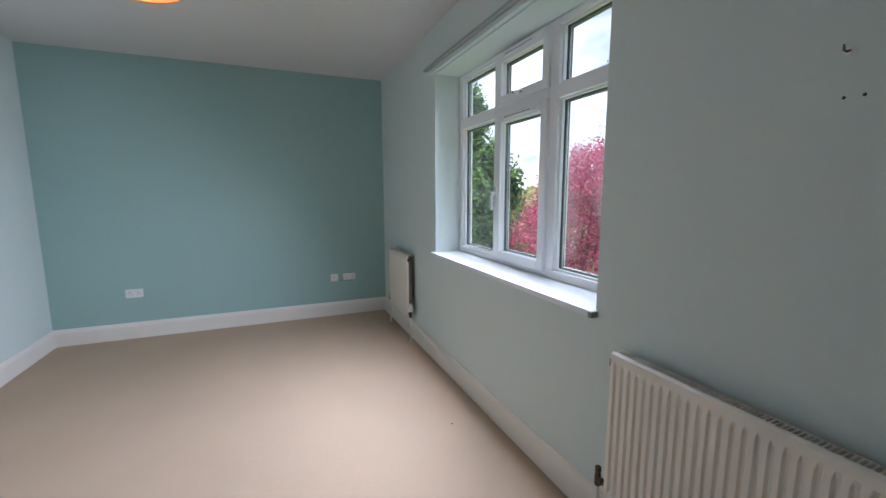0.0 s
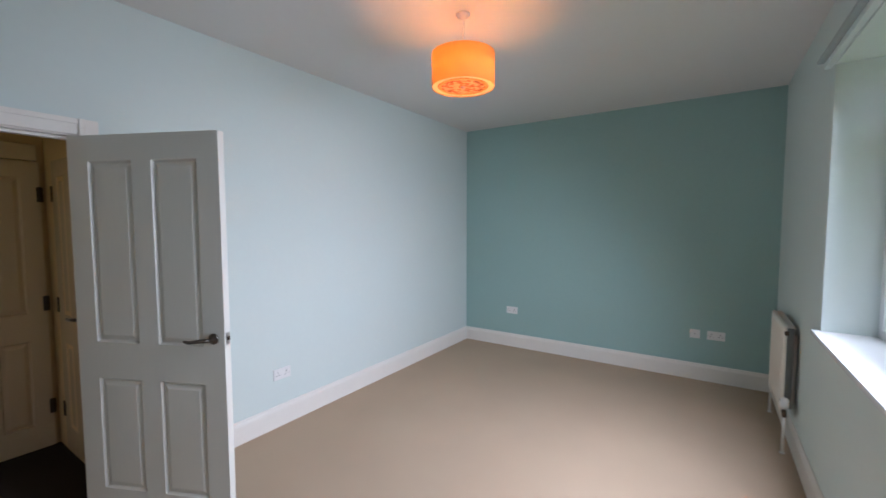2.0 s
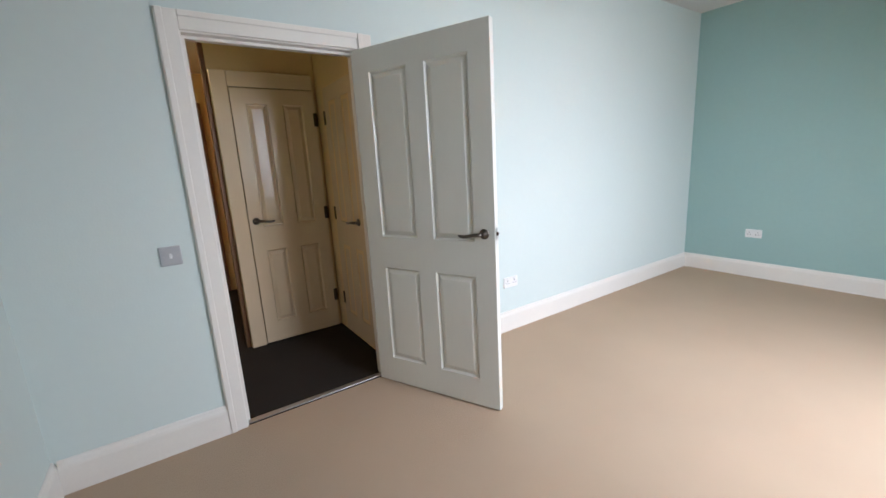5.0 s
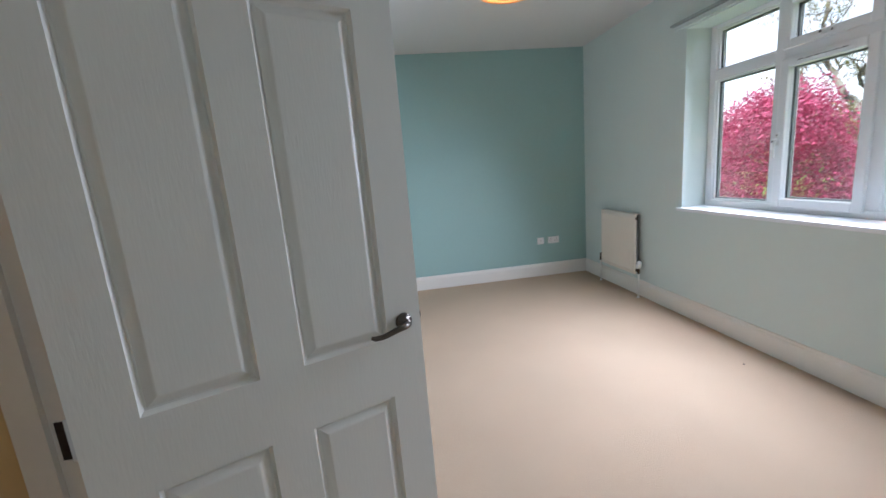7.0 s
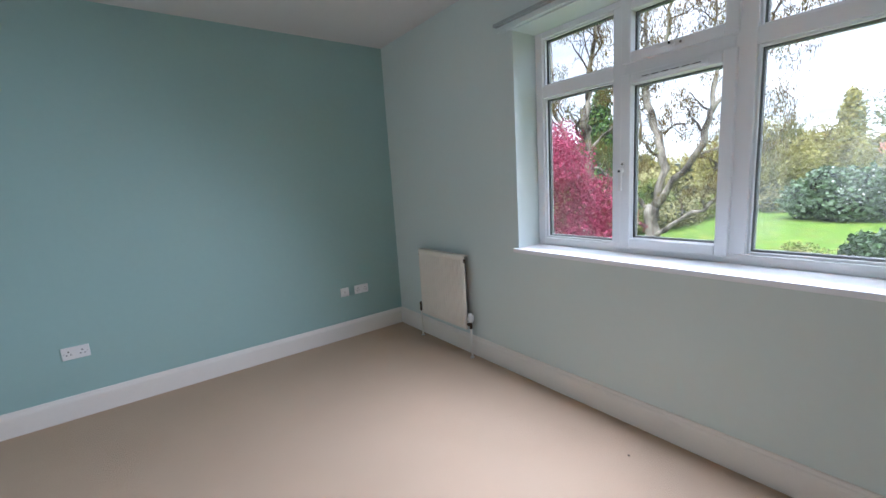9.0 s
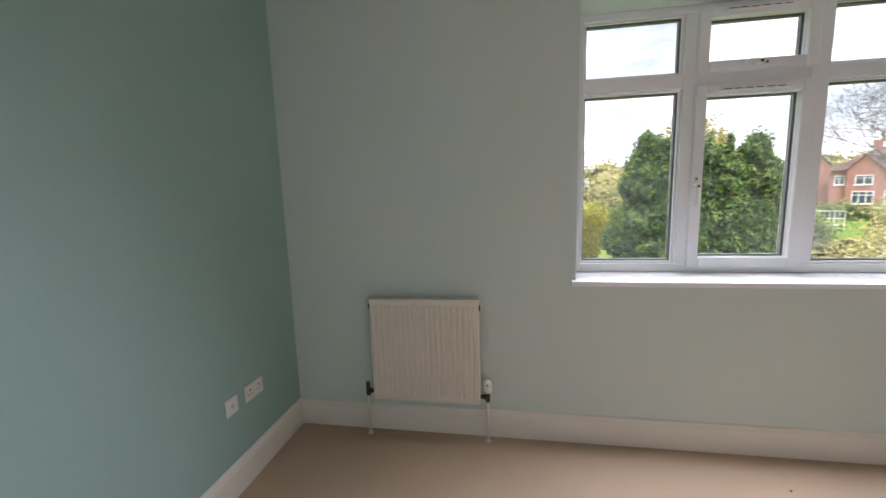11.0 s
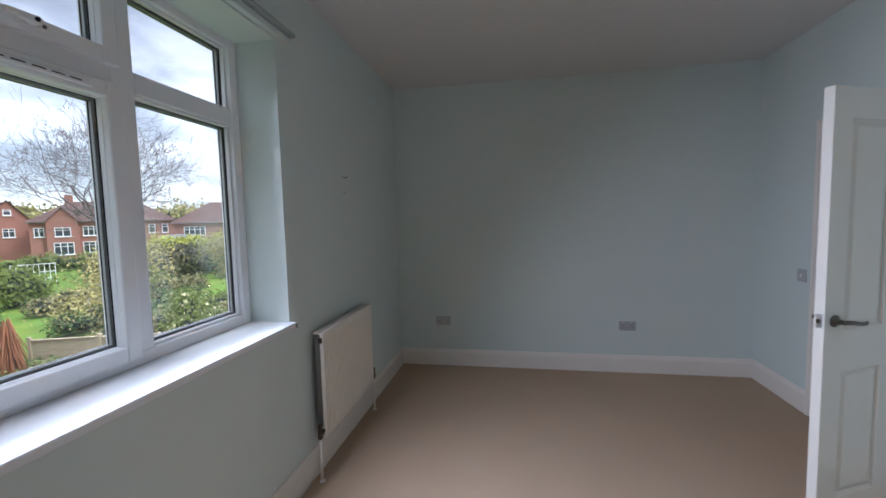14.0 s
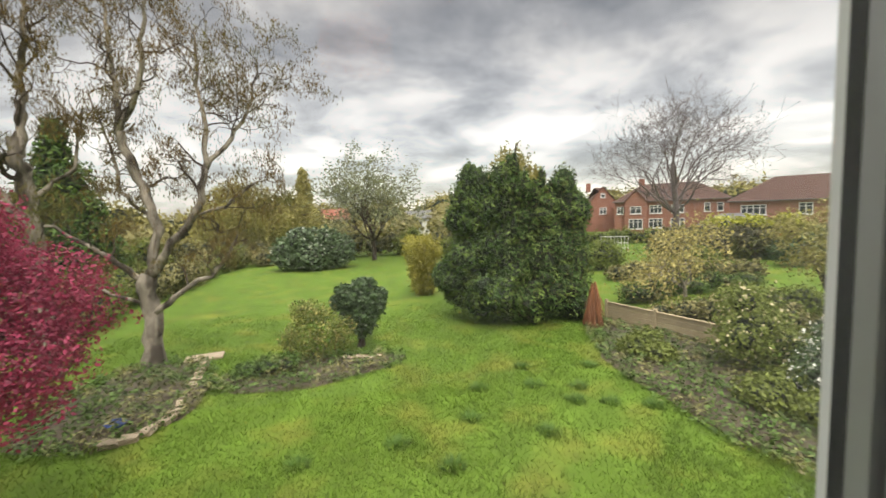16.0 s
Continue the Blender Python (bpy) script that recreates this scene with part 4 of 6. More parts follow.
def blobs(centres, radii, n, depth=0.25, lump=0.22):
    """Points and outward directions on the uneven skins of ellipsoids, those buried in a neighbour left out."""
    centres, radii = np.asarray(centres, float), np.asarray(radii, float)
    area = np.array([(r[0] * r[1] + r[0] * r[2] + r[1] * r[2]) for r in radii])
    pts, nrs = [], []
    for c, r, share in zip(centres, radii, area / area.sum()):
        k = int(n * share)
        d = rnd.normal(size=(k, 3))
        d /= np.linalg.norm(d, axis=1, keepdims=True)
        bump = 1 + lump * (np.sin(d[:, 0] * 7 + c[0]) * np.sin(d[:, 1] * 6 + c[1]) * np.sin(d[:, 2] * 8 + c[2])) + lump * 0.5 * np.sin(d[:, 0] * 17 + d[:, 2] * 13)
        q = c + d * r * (bump * (1 - depth * rnd.random(k) ** 1.5))[:, None]
        keep = np.ones(k, bool)
        for c2, r2 in zip(centres, radii):
            if (c2 != c).any():
                keep &= (((q - c2) / (r2 * 0.78)) ** 2).sum(1) > 1
        pts.append(q[keep])
        nrs.append((d / r)[keep] / np.linalg.norm((d / r)[keep], axis=1, keepdims=True))
    return np.concatenate(pts), np.concatenate(nrs)


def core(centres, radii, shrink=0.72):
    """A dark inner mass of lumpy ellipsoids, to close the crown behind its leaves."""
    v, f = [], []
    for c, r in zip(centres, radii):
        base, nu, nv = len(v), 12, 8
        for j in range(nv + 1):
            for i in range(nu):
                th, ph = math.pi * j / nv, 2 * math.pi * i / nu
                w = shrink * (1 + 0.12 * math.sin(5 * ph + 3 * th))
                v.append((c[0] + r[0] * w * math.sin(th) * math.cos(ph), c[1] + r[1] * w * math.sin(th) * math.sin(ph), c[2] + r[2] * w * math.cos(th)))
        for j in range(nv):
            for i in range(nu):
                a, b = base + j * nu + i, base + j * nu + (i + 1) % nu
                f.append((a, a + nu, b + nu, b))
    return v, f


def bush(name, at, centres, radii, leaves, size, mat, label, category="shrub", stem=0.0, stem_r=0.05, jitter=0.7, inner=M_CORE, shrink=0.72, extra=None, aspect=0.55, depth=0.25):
    """A shrub: stems, a dark inner mass and a skin of many leaves. Centres are measured from its foot."""
    t = thing(name, pose(at[0], at[1], GROUND), label, category)
    pts, nrs = blobs(centres, radii, leaves, depth)
    ok = pts[:, 2] > 0.02
    v, f = leaf_cloud(pts[ok], size, nrs[ok], jitter, aspect)
    raw_part("foliage", v.tolist(), f.tolist(), mat, t)
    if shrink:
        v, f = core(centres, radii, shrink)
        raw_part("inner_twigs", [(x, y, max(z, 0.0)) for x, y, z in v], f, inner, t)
    v, f = [], []
    for k in range(5):
        a = rnd.uniform(0, 6.28)
        c = centres[k % len(centres)]
        add_tube(v, f, [(0.1 * math.cos(a) * (k > 0), 0.1 * math.sin(a) * (k > 0), -0.05), (c[0] * 0.4, c[1] * 0.4, max(0.2, c[2] * 0.5)), tuple(c)], [stem_r, stem_r * 0.8, stem_r * 0.4], 6)
    raw_part("stems", v, f, M_DARKBARK, t)
    if extra:
        m2, n2, s2 = extra
        pick = rnd.choice(np.flatnonzero(ok), n2)
        v, f = leaf_cloud(pts[pick] + nrs[pick] * 0.05, s2, nrs[pick], 0.8, 0.8)
        raw_part("blossom", v.tolist(), f.tolist(), m2, t)
    return t


def grow(v, f, tips, start, way, length, radius, level, rng, wiggle, lift, split, droop=0.0, sides=6, min_r=0.006):
    """A limb that wanders, tapers and branches again; its ends are gathered in tips."""
    steps = max(3, 11 - 2 * level) + 1
    pts, p, d = [Vector(start)], Vector(start), Vector(way).normalized()
    for i in range(steps):
        d = (d + Vector(rng.normal(0, wiggle, 3)) + Vector((0, 0, lift - droop * level))).normalized()
        p = p + d * (length / steps)
        pts.append(p.copy())
    r1 = max(min_r, radius * 0.55)
    radii = [radius + (r1 - radius) * i / steps for i in range(steps + 1)]
    add_tube(v, f, pts, radii, max(3, sides - level))
    if level >= split[0]:
        tips.extend(pts[1:])
        return
    kids = split[1] + int(rng.integers(0, 2))
    for k in range(kids):
        i = int(rng.integers(max(1, steps // 3), steps + 1)) if k else steps
        side = Vector(rng.normal(0, 1, 3))
        side = (side - side.dot(d) * d).normalized()
        w = (d * rng.uniform(0.5, 0.9) + side * rng.uniform(0.5, 0.95)).normalized()
        grow(v, f, tips, pts[i], w, length * rng.uniform(0.55, 0.78), radii[i] * rng.uniform(0.5, 0.7), level + 1, rng, wiggle, lift, split, droop, sides, min_r)


def tree(name, at, limbs, trunk, label, bark, leaf=None, seed=1, wiggle=0.28, lift=0.05, split=(4, 3), droop=0.0, min_r=0.006, lean=(0, 0)):
    """trunk: height and radius; limbs: rows of start height, compass degrees, rise, length, radius; leaf: material, leaves a tip, size, spread, hang."""
    t = thing(name, pose(at[0], at[1], GROUND), label, "tree")
    rng = np.random.default_rng(seed)
    v, f, tips = [], [], []
    h, r = trunk
    pts = [Vector((lean[0] * s + 0.04 * h * math.sin(5 * s) * s, lean[1] * s, h * s - 0.1)) for s in np.linspace(0, 1, 8)]
    add_tube(v, f, pts, [r * (1.35 - 0.6 * s if s < 0.2 else 1.2 - 0.45 * s) for s in np.linspace(0, 1, 8)], 12)
    raw_part("trunk", v, f, bark, t, smooth=True)
    v, f = [], []
    for z, az, rise, length, lr in limbs:
        i = min(7, max(0, int(round(7 * z / h))))
        w = (math.sin(radians(az)), math.cos(radians(az)), rise)
        grow(v, f, tips, pts[i], w, length, lr, 1, rng, wiggle, lift, split, droop, 7, min_r)
    raw_part("branches", v, f, bark, t)
    if leaf:
        mat, per, size, spread, hang = leaf
        tp = np.array([tuple(p) for p in tips])
        q = np.repeat(tp, per, 0) + rnd.normal(0, spread, (len(tp) * per, 3))
        q[:, 2] -= np.abs(rnd.normal(0, hang, len(q)))
        lv, lf = leaf_cloud(q, size)
        raw_part("crown", lv.tolist(), lf.tolist(), mat, t)
    return t


# ---- garden ----
# red maple near the house
mc = [(0, 0, 3.5), (1.2, 0.6, 3.2), (-1.2, 0.4, 3.3), (0.3, -1.1, 3.1), (0.9, -0.5, 4.4), (-0.8, 0.3, 4.6), (1.5, -0.2, 2.5), (-0.2, 1.0, 4.1), (0.3, 0.2, 5.0)]
mr = [(1.6, 1.6, 1.3), (1.2, 1.2, 1.1), (1.3, 1.2, 1.1), (1.2, 1.2, 1.0), (1.1, 1.1, 0.9), (1.1, 1.1, 0.9), (0.9, 0.9, 0.8), (1.2, 1.2, 1.0), (0.9, 0.9, 0.7)]
bush("maple_tree", (-3.75, 6.47), mc, mr, 96000, 0.036, M_MAPLE, "red-leaved ornamental maple tree beside the lawn", "tree", stem_r=0.07, shrink=0.0, depth=0.6)



def willow(at, boughs, label, seed, leaves=7):
    """A twisted willow: boughs as a few turning points with thickness at foot and end, side branches that twist, and hanging leaves."""
    t = thing("willow_tree", pose(at[0], at[1], GROUND), label, "tree")
    rng = np.random.default_rng(seed)
    tips = []
    for n, (pts, r0, r1, kids, reach) in enumerate(boughs):
        v, f, path = [], [], []
        p = [Vector(q) for q in pts]
        for a, b in zip(p, p[1:]):
            steps = max(2, int((b - a).length / 0.28))
            for i in range(steps):
                path.append(a.lerp(b, i / steps) + Vector(rng.normal(0, min(0.045, r0 * 0.3), 3)))
        path.append(p[-1])
        m = len(path) - 1
        radii = [(r0 + (r1 - r0) * i / m) * (1 + 0.10 * math.sin(2.3 * i + n)) for i in range(m + 1)]
        if n == 0:
            radii[0] *= 1.45
            radii[1] *= 1.2
        else:
            radii = [q * 0.8 for q in radii]
        add_tube(v, f, path, radii, 12 if n == 0 else 8)
        v = [tuple(Vector(q) + Vector(rng.normal(0, r0 * 0.06, 3))) for q in v]
        raw_part("trunk" if n == 0 else "bough", v, f, M_BARK, t, smooth=True)
        v, f = [], []
        for k in range(kids):
            i = int(m * (0.25 + 0.75 * (k + 0.5) / kids)) if k else m
            d = (path[min(m, i + 1)] - path[i - 1]).normalized()
            side = Vector(rng.normal(0, 1, 3))
            w = (d * 0.45 + (side - side.dot(d) * d).normalized() * 0.9).normalized()
            grow(v, f, tips, path[i], w, reach * rng.uniform(0.7, 1.1), max(0.014, radii[i] * 0.42), 2, rng, 0.30, 0.07, (4, 3), 0.0, 7, 0.006)
        if kids:
            tagged(raw_part("twigs", v, f, M_DARKBARK, t), kind="stuff")
    tp = np.array([tuple(q) for q in tips])
    tp = tp[tp[:, 2] > 2.4]
    q = np.repeat(tp, leaves, 0) + rng.normal(0, 0.10, (len(tp) * leaves, 3))
    n = len(q)
    hang = np.stack([rng.normal(0, 0.25, n), rng.normal(0, 0.25, n), -np.ones(n)], 1) * rng.uniform(0.07, 0.17, n)[:, None]
    ang = rng.uniform(0, 6.28, n)
    w = np.stack([np.cos(ang), np.sin(ang), 0 * ang], 1) * 0.015
    lv = np.stack([q, q + hang * 0.5 + w, q + hang, q + hang * 0.5 - w], 1).reshape(-1, 3)
    raw_part("crown", lv.tolist(), np.arange(4 * n).reshape(-1, 4).tolist(), M_WILLOWLEAF, t)
    return t


willow((-4.07, 13.86), [
    ([(0, 0, -0.1), (0.08, 0, 1.2), (0.1, 0, 2.9)], 0.27, 0.24, 0, 0),
    ([(0.1, 0, 2.7), (0.4, 0.2, 4.3), (-0.1, 0.3, 5.9), (-0.4, 0.2, 7.3)], 0.20, 0.15, 3, 1.1),
    ([(-0.4, 0.2, 7.2), (-0.4, 0.3, 8.4), (-0.6, 0.5, 9.8), (-0.6, 0.5, 11.2)], 0.12, 0.05, 8, 1.5),
    ([(-0.4, 0.2, 7.2), (0.3, 0, 8.4), (0.6, -0.2, 9.7), (0.9, -0.2, 11.3)], 0.12, 0.05, 8, 1.5),
    ([(0.15, 0, 2.8), (0.9, -0.2, 3.8), (1.75, -0.3, 4.8), (2.0, -0.2, 6.1)], 0.17, 0.12, 3, 1.1),
    ([(2.0, -0.2, 6.0), (2.1, -0.1, 7.4), (1.9, 0, 8.9), (1.9, 0.2, 10.2)], 0.11, 0.03, 10, 1.7),
    ([(2.0, -0.2, 6.0), (2.7, 0.2, 7.0), (3.4, 0.3, 8.3), (3.6, 0.3, 9.4)], 0.10, 0.03, 10, 1.6),
    ([(0.5, 0.2, 4.2), (-0.9, 0.9, 5.5), (-1.2, 1.2, 7.0), (-1.7, 1.3, 8.6)], 0.09, 0.03, 6, 1.3),
    ([(0.1, 0, 1.6), (1.3, -0.2, 2.5), (2.2, -0.3, 2.95), (2.8, -0.3, 4.0)], 0.13, 0.05, 5, 0.9),
    ([(1.6, -0.3, 4.6), (2.6, -0.6, 4.9), (3.6, -0.7, 5.6)], 0.07, 0.03, 6, 1.2),
    ([(0.0, 0, 2.7), (-1.05, -0.2, 3.7), (-2.2, -0.4, 4.5)], 0.12, 0.05, 5, 1.2),
    ([(0.0, 0, 2.0), (-0.8, -0.3, 2.4), (-1.5, -0.4, 2.9)], 0.08, 0.04, 4, 0.8),
], "twisted willow tree with furrowed bark and hanging brown leaves", 11)
willow((-6.9, 13.9), [
    ([(0, 0, -0.1), (0.1, 0, 3.0), (-0.1, 0, 7.0)], 0.26, 0.20, 3, 1.2),
    ([(-0.1, 0, 6.8), (0.05, 0.2, 8.5), (0.35, 0.2, 10.0), (0.3, 0.2, 11.6)], 0.16, 0.06, 9, 1.6),
    ([(0.0, 0, 4.6), (-0.9, -0.2, 5.8), (-1.6, -0.3, 7.4), (-1.7, -0.2, 9.6)], 0.16, 0.05, 8, 1.5),
    ([(0.0, 0, 3.6), (-1.2, 0.2, 4.6), (-2.4, 0.3, 5.6)], 0.13, 0.05, 6, 1.3),
    ([(0.0, 0, 5.2), (1.0, 0.5, 6.2), (1.3, 0.6, 8.0)], 0.09, 0.03, 6, 1.2),
], "taller twisted willow tree behind the maple", 23)

# dark conifer thicket
cc = [(-1.7, 0.6, 2.2), (-1.6, 0.6, 4.4), (-0.4, 0.2, 2.4), (-0.5, 0.4, 4.7), (0.8, 0.1, 2.2), (0.7, 0.5, 4.3), (2.2, 0.4, 2.1), (2.2, 0.6, 4.6), (-1.0, -0.5, 1.2), (0.6, -0.7, 1.1), (2.0, -0.2, 1.1), (-2.3, 0.9, 1.4), (-1.7, 0.6, 5.6), (-0.6, 0.4, 5.7), (2.3, 0.6, 5.5), (1.3, 0.5, 3.3), (1.5, 0.5, 4.7), (2.5, 0.5, 3.3)]
cr = [(1.2, 1.2, 1.7), (0.9, 0.9, 1.2), (1.3, 1.2, 1.8), (0.9, 0.9, 1.1), (1.2, 1.2, 1.6), (0.9, 0.9, 1.0), (1.1, 1.1, 1.6), (0.7, 0.7, 1.1), (1.1, 1.0, 1.0), (1.2, 1.0, 0.9), (1.0, 0.9, 0.9), (0.8, 0.8, 1.1), (0.75, 0.75, 0.8), (0.6, 0.6, 0.7), (0.55, 0.55, 0.8), (1.0, 1.0, 1.1), (0.6, 0.6, 0.8), (0.7, 0.7, 1.3)]
small = rnd.uniform(0, 1, (110, 4))
for q in small:
    k = int(q[0] * 12)
    d = rnd.normal(size=3)
    d /= np.linalg.norm(d)
    c = np.array(cc[k]) + d * np.array(cr[k]) * 0.92
    if 0.3 < c[2] < 6.0:
        cc.append(tuple(c))
        w = 0.30 + 0.28 * q[1]
        cr.append((w * 1.15, w * 1.15, w * (0.8 + 0.5 * q[2])))
for q in rnd.uniform(0, 1, (60, 4)):
    k = int(q[0] * len(cc))
    if cc[k][2] > 2.5:
        a = 6.28 * q[1]
        cc.append((cc[k][0] + cr[k][0] * 0.7 * math.cos(a), cc[k][1] + cr[k][1] * 0.7 * math.sin(a), min(6.2, cc[k][2] + cr[k][2] * 0.75)))
        cr.append((0.13 + 0.10 * q[2], 0.13 + 0.10 * q[2], 0.32 + 0.35 * q[3]))
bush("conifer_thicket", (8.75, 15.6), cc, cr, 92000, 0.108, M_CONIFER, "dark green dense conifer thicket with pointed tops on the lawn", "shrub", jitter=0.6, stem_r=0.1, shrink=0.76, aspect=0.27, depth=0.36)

# bamboo clump
bam = thing("bamboo_clump", pose(5.62, 21.9, GROUND), "upright yellow-green bamboo clump on the lawn", "shrub")
v, f, bp = [], [], []
for k in range(90):
    a, r0 = rnd.uniform(0, 6.28), rnd.uniform(0, 0.55)
    h = rnd.uniform(2.2, 3.3)
    x, y = r0 * math.cos(a), r0 * math.sin(a)
    top = (x * 2.0, y * 2.0, h)
    add_tube(v, f, [(x, y, -0.05), (x * 1.3, y * 1.3, h * 0.5), top], [0.012, 0.010, 0.004], 4)
    for s in np.linspace(0.12, 1, 24):
        q = np.array([x * (1 + s), y * (1 + s), h * s])
        bp += [q + rnd.normal(0, 0.10, 3) for _ in range(4)]
raw_part("canes", v, f, M_BAMBOO, bam)
v, f = leaf_cloud(np.array(bp), 0.15, None, 0.7, 0.2)
raw_part("foliage", v.tolist(), f.tolist(), M_BAMBOO, bam)

bush("rhododendron", (-1.9, 36.5), [(0, 0, 1.9), (-2.0, 0, 1.4), (2.0, 0, 1.5), (-0.9, -0.5, 2.5), (1.1, -0.3, 2.4), (0, -1.0, 1.2)], [(2.0, 1.6, 1.7), (1.5, 1.4, 1.4), (1.5, 1.4, 1.5), (1.3, 1.2, 1.2), (1.3, 1.2, 1.2), (1.8, 1.2, 1.2)],
     9000, 0.16, M_RHODO, "broad rounded grey-green rhododendron at the far lawn edge", extra=(M_WHITE_BLOOM, 160, 0.09))
bush("laurel_bush", (2.25, 13.9), [(0.1, 0, 1.65), (-0.4, 0, 1.8), (0.5, 0, 1.5), (0.2, 0.1, 2.05), (0.15, -0.2, 1.1), (-0.3, 0, 1.1), (0.05, 0, 0.65), (0.75, 0.1, 1.75), (-0.7, 0, 1.55)], [(0.6, 0.55, 0.5), (0.42, 0.4, 0.4), (0.45, 0.42, 0.45), (0.42, 0.4, 0.33), (0.5, 0.45, 0.4), (0.35, 0.35, 0.35), (0.4, 0.4, 0.3), (0.25, 0.25, 0.25), (0.26, 0.25, 0.28)],
     8200, 0.075, M_LAUREL, "small dark glossy laurel bush on bare stems", stem_r=0.07, jitter=1.0, depth=0.4)
bush("wiry_shrub", (0.95, 12.9), [(0, 0, 0.8), (-0.55, 0, 0.75), (0.6, 0.1, 0.8), (0, 0.2, 1.3), (-0.3, 0.1, 1.6)], [(0.75, 0.6, 0.65), (0.6, 0.5, 0.55), (0.6, 0.5, 0.55), (0.65, 0.5, 0.5), (0.5, 0.4, 0.35)],
     9000, 0.042, M_SHRUB, "loose light green wiry shrub in the bed", shrink=0.0, depth=0.8, stem_r=0.02, extra=(M_COPPER, 1500, 0.03))
bush("edge_shrub", (-0.35, 11.9), [(0, 0, 0.3), (0.5, 0.1, 0.3), (-0.5, 0.1, 0.22)], [(0.5, 0.4, 0.35), (0.45, 0.4, 0.3), (0.45, 0.35, 0.28)], 2200, 0.05, M_IVY, "low grey-green clump at the edge of the bed", shrink=0.5)


def bed(name, outline, label):
    """A slightly raised planting bed with a noisy soil surface; outline: centre, half sizes and turn."""
    cx, cy, ax, ay, turn = outline
    t = thing(name, pose(cx, cy, GROUND, 0, 0, turn), label, "flower bed", kind="structure")
    v, f, n = [(0, 0, 0.10)], [], 28
    for ring_r in (0.5, 0.85, 1.0):
        for i in range(n):
            a = 2 * math.pi * i / n
            w = ring_r * (1 + 0.10 * math.sin(3 * a + cx) + 0.06 * math.sin(7 * a))
            v.append((ax * w * math.cos(a), ay * w * math.sin(a), 0.09 if ring_r < 0.9 else 0.004))
    for i in range(n):
        f.append((0, 1 + i, 1 + (i + 1) % n))
        for k in (0, 1):
            a, b = 1 + k * n + i, 1 + k * n + (i + 1) % n
            f.append((a, a + n, b + n, b))
    raw_part("soil", v, f, M_SOIL, t)
    k = int(ax * ay * 1100)
    a, r0 = rnd.uniform(0, 6.28, k), np.sqrt(rnd.random(k)) * 1.12
    pts = np.stack([ax * r0 * np.cos(a), ay * r0 * np.sin(a), 0.06 + 0.2 * rnd.random(k) ** 2 + 0.10 * np.maximum(0, np.sin(3.1 * np.cos(a) * r0 * ax) * np.sin(2.7 * np.sin(a) * r0 * ay))], 1)
    lv, lf = leaf_cloud(pts, 0.055, np.tile((0, 0, 1.0), (k, 1)), 0.6)
    tagged(raw_part("ground_cover", lv.tolist(), lf.tolist(), M_IVY, t), kind="stuff")
    return t


bed("bed_left", (-3.5, 11.4, 1.75, 2.5, 8), "planting bed of ivy and low greenery round the willow")
bed("bed_middle", (0.9, 12.0, 2.5, 1.05, 8), "planting bed with shrubs and low greenery in the lawn")
bed("bed_right", (11.2, 9.0, 1.9, 5.2, -8), "long border of mixed low plants along the fence")


def stone_edge(name, pts, label):
    t = thing(name, pose(0, 0, GROUND), label, "edging")
    meshes = []
    for k in range(4):
        bm = box(bmesh.new(), -0.17, 0.17, -0.10, 0.10, 0, 0.13, 0.02)
        for vt in bm.verts:
            vt.co += Vector(rnd.normal(0, 0.018, 3))
        meshes.append(finish("stone", bm, M_STONE))
    for (x0, y0), (x1, y1) in zip(pts, pts[1:]):
        d = math.hypot(x1 - x0, y1 - y0)
        n = max(1, int(d / 0.34))
        for i in range(n):
            s = (i + 0.5) / n
            ob = new("stone", meshes[int(rnd.integers(0, 4))])
            ob.parent = t
            ob.matrix_local = pose(x0 + (x1 - x0) * s + rnd.normal(0, 0.03), y0 + (y1 - y0) * s + rnd.normal(0, 0.03), -0.01, rnd.normal(0, 3), rnd.normal(0, 3), math.degrees(math.atan2(y1 - y0, x1 - x0)) + rnd.normal(0, 7))
    return t


stone_edge("stone_edging", [(-2.9, 9.0), (-2.2, 9.2), (-1.95, 10.0), (-2.05, 11.1), (-2.3, 12.4), (-2.55, 13.6)], "rough brown stones edging the willow bed")
stone_edge("stone_edging", [(1.7, 12.75), (2.4, 12.6), (3.05, 12.35)], "rough brown stones edging the middle bed")
slab = thing("stone_slab", pose(-2.75, 14.2, GROUND, 0, 0, 12), "flat sandy stone slab beside the lawn", "slab")
part("slab_top", boxes((-0.55, 0.55, -0.3, 0.3, 0.0, 0.08), bev=0.015), M_STONE, slab)
lid = thing("blue_tray", pose(-2.95, 9.75, GROUND + 0.12, 4, 6, 20), "small blue plastic tray lying in the bed", "tray")
part("tray", lathe([(0, 0.0), (0.17, 0.0), (0.20, 0.05), (0.185, 0.05), (0.16, 0.012), (0, 0.012)], 20), M_BLUE, lid)

# dead fronds hanging round a stump
dead = thing("dead_cordyline", pose(10.84, 13.6, GROUND), "stump wrapped in hanging red-brown dead fronds", "stump")
v, f = [], []
for k in range(150):
    a, h = rnd.uniform(0, 6.28), rnd.uniform(0.9, 1.7)
    r0 = rnd.uniform(0.10, 0.18)
    r1 = rnd.uniform(0.22, 0.42)
    pts = [(r0 * math.cos(a) * 0.5, r0 * math.sin(a) * 0.5, h), (r0 * math.cos(a), r0 * math.sin(a), h * 0.8), (r1 * math.cos(a), r1 * math.sin(a), max(0.0, h - rnd.uniform(0.8, 1.4)))]
    add_tube(v, f, pts, [0.012, 0.02, 0.008], 4)
raw_part("fronds", v, f, M_DEAD, dead)
part("core_stump", lathe([(0.16, -0.05), (0.13, 0.8), (0.09, 1.5), (0, 1.55)], 12), M_DEAD, dead)


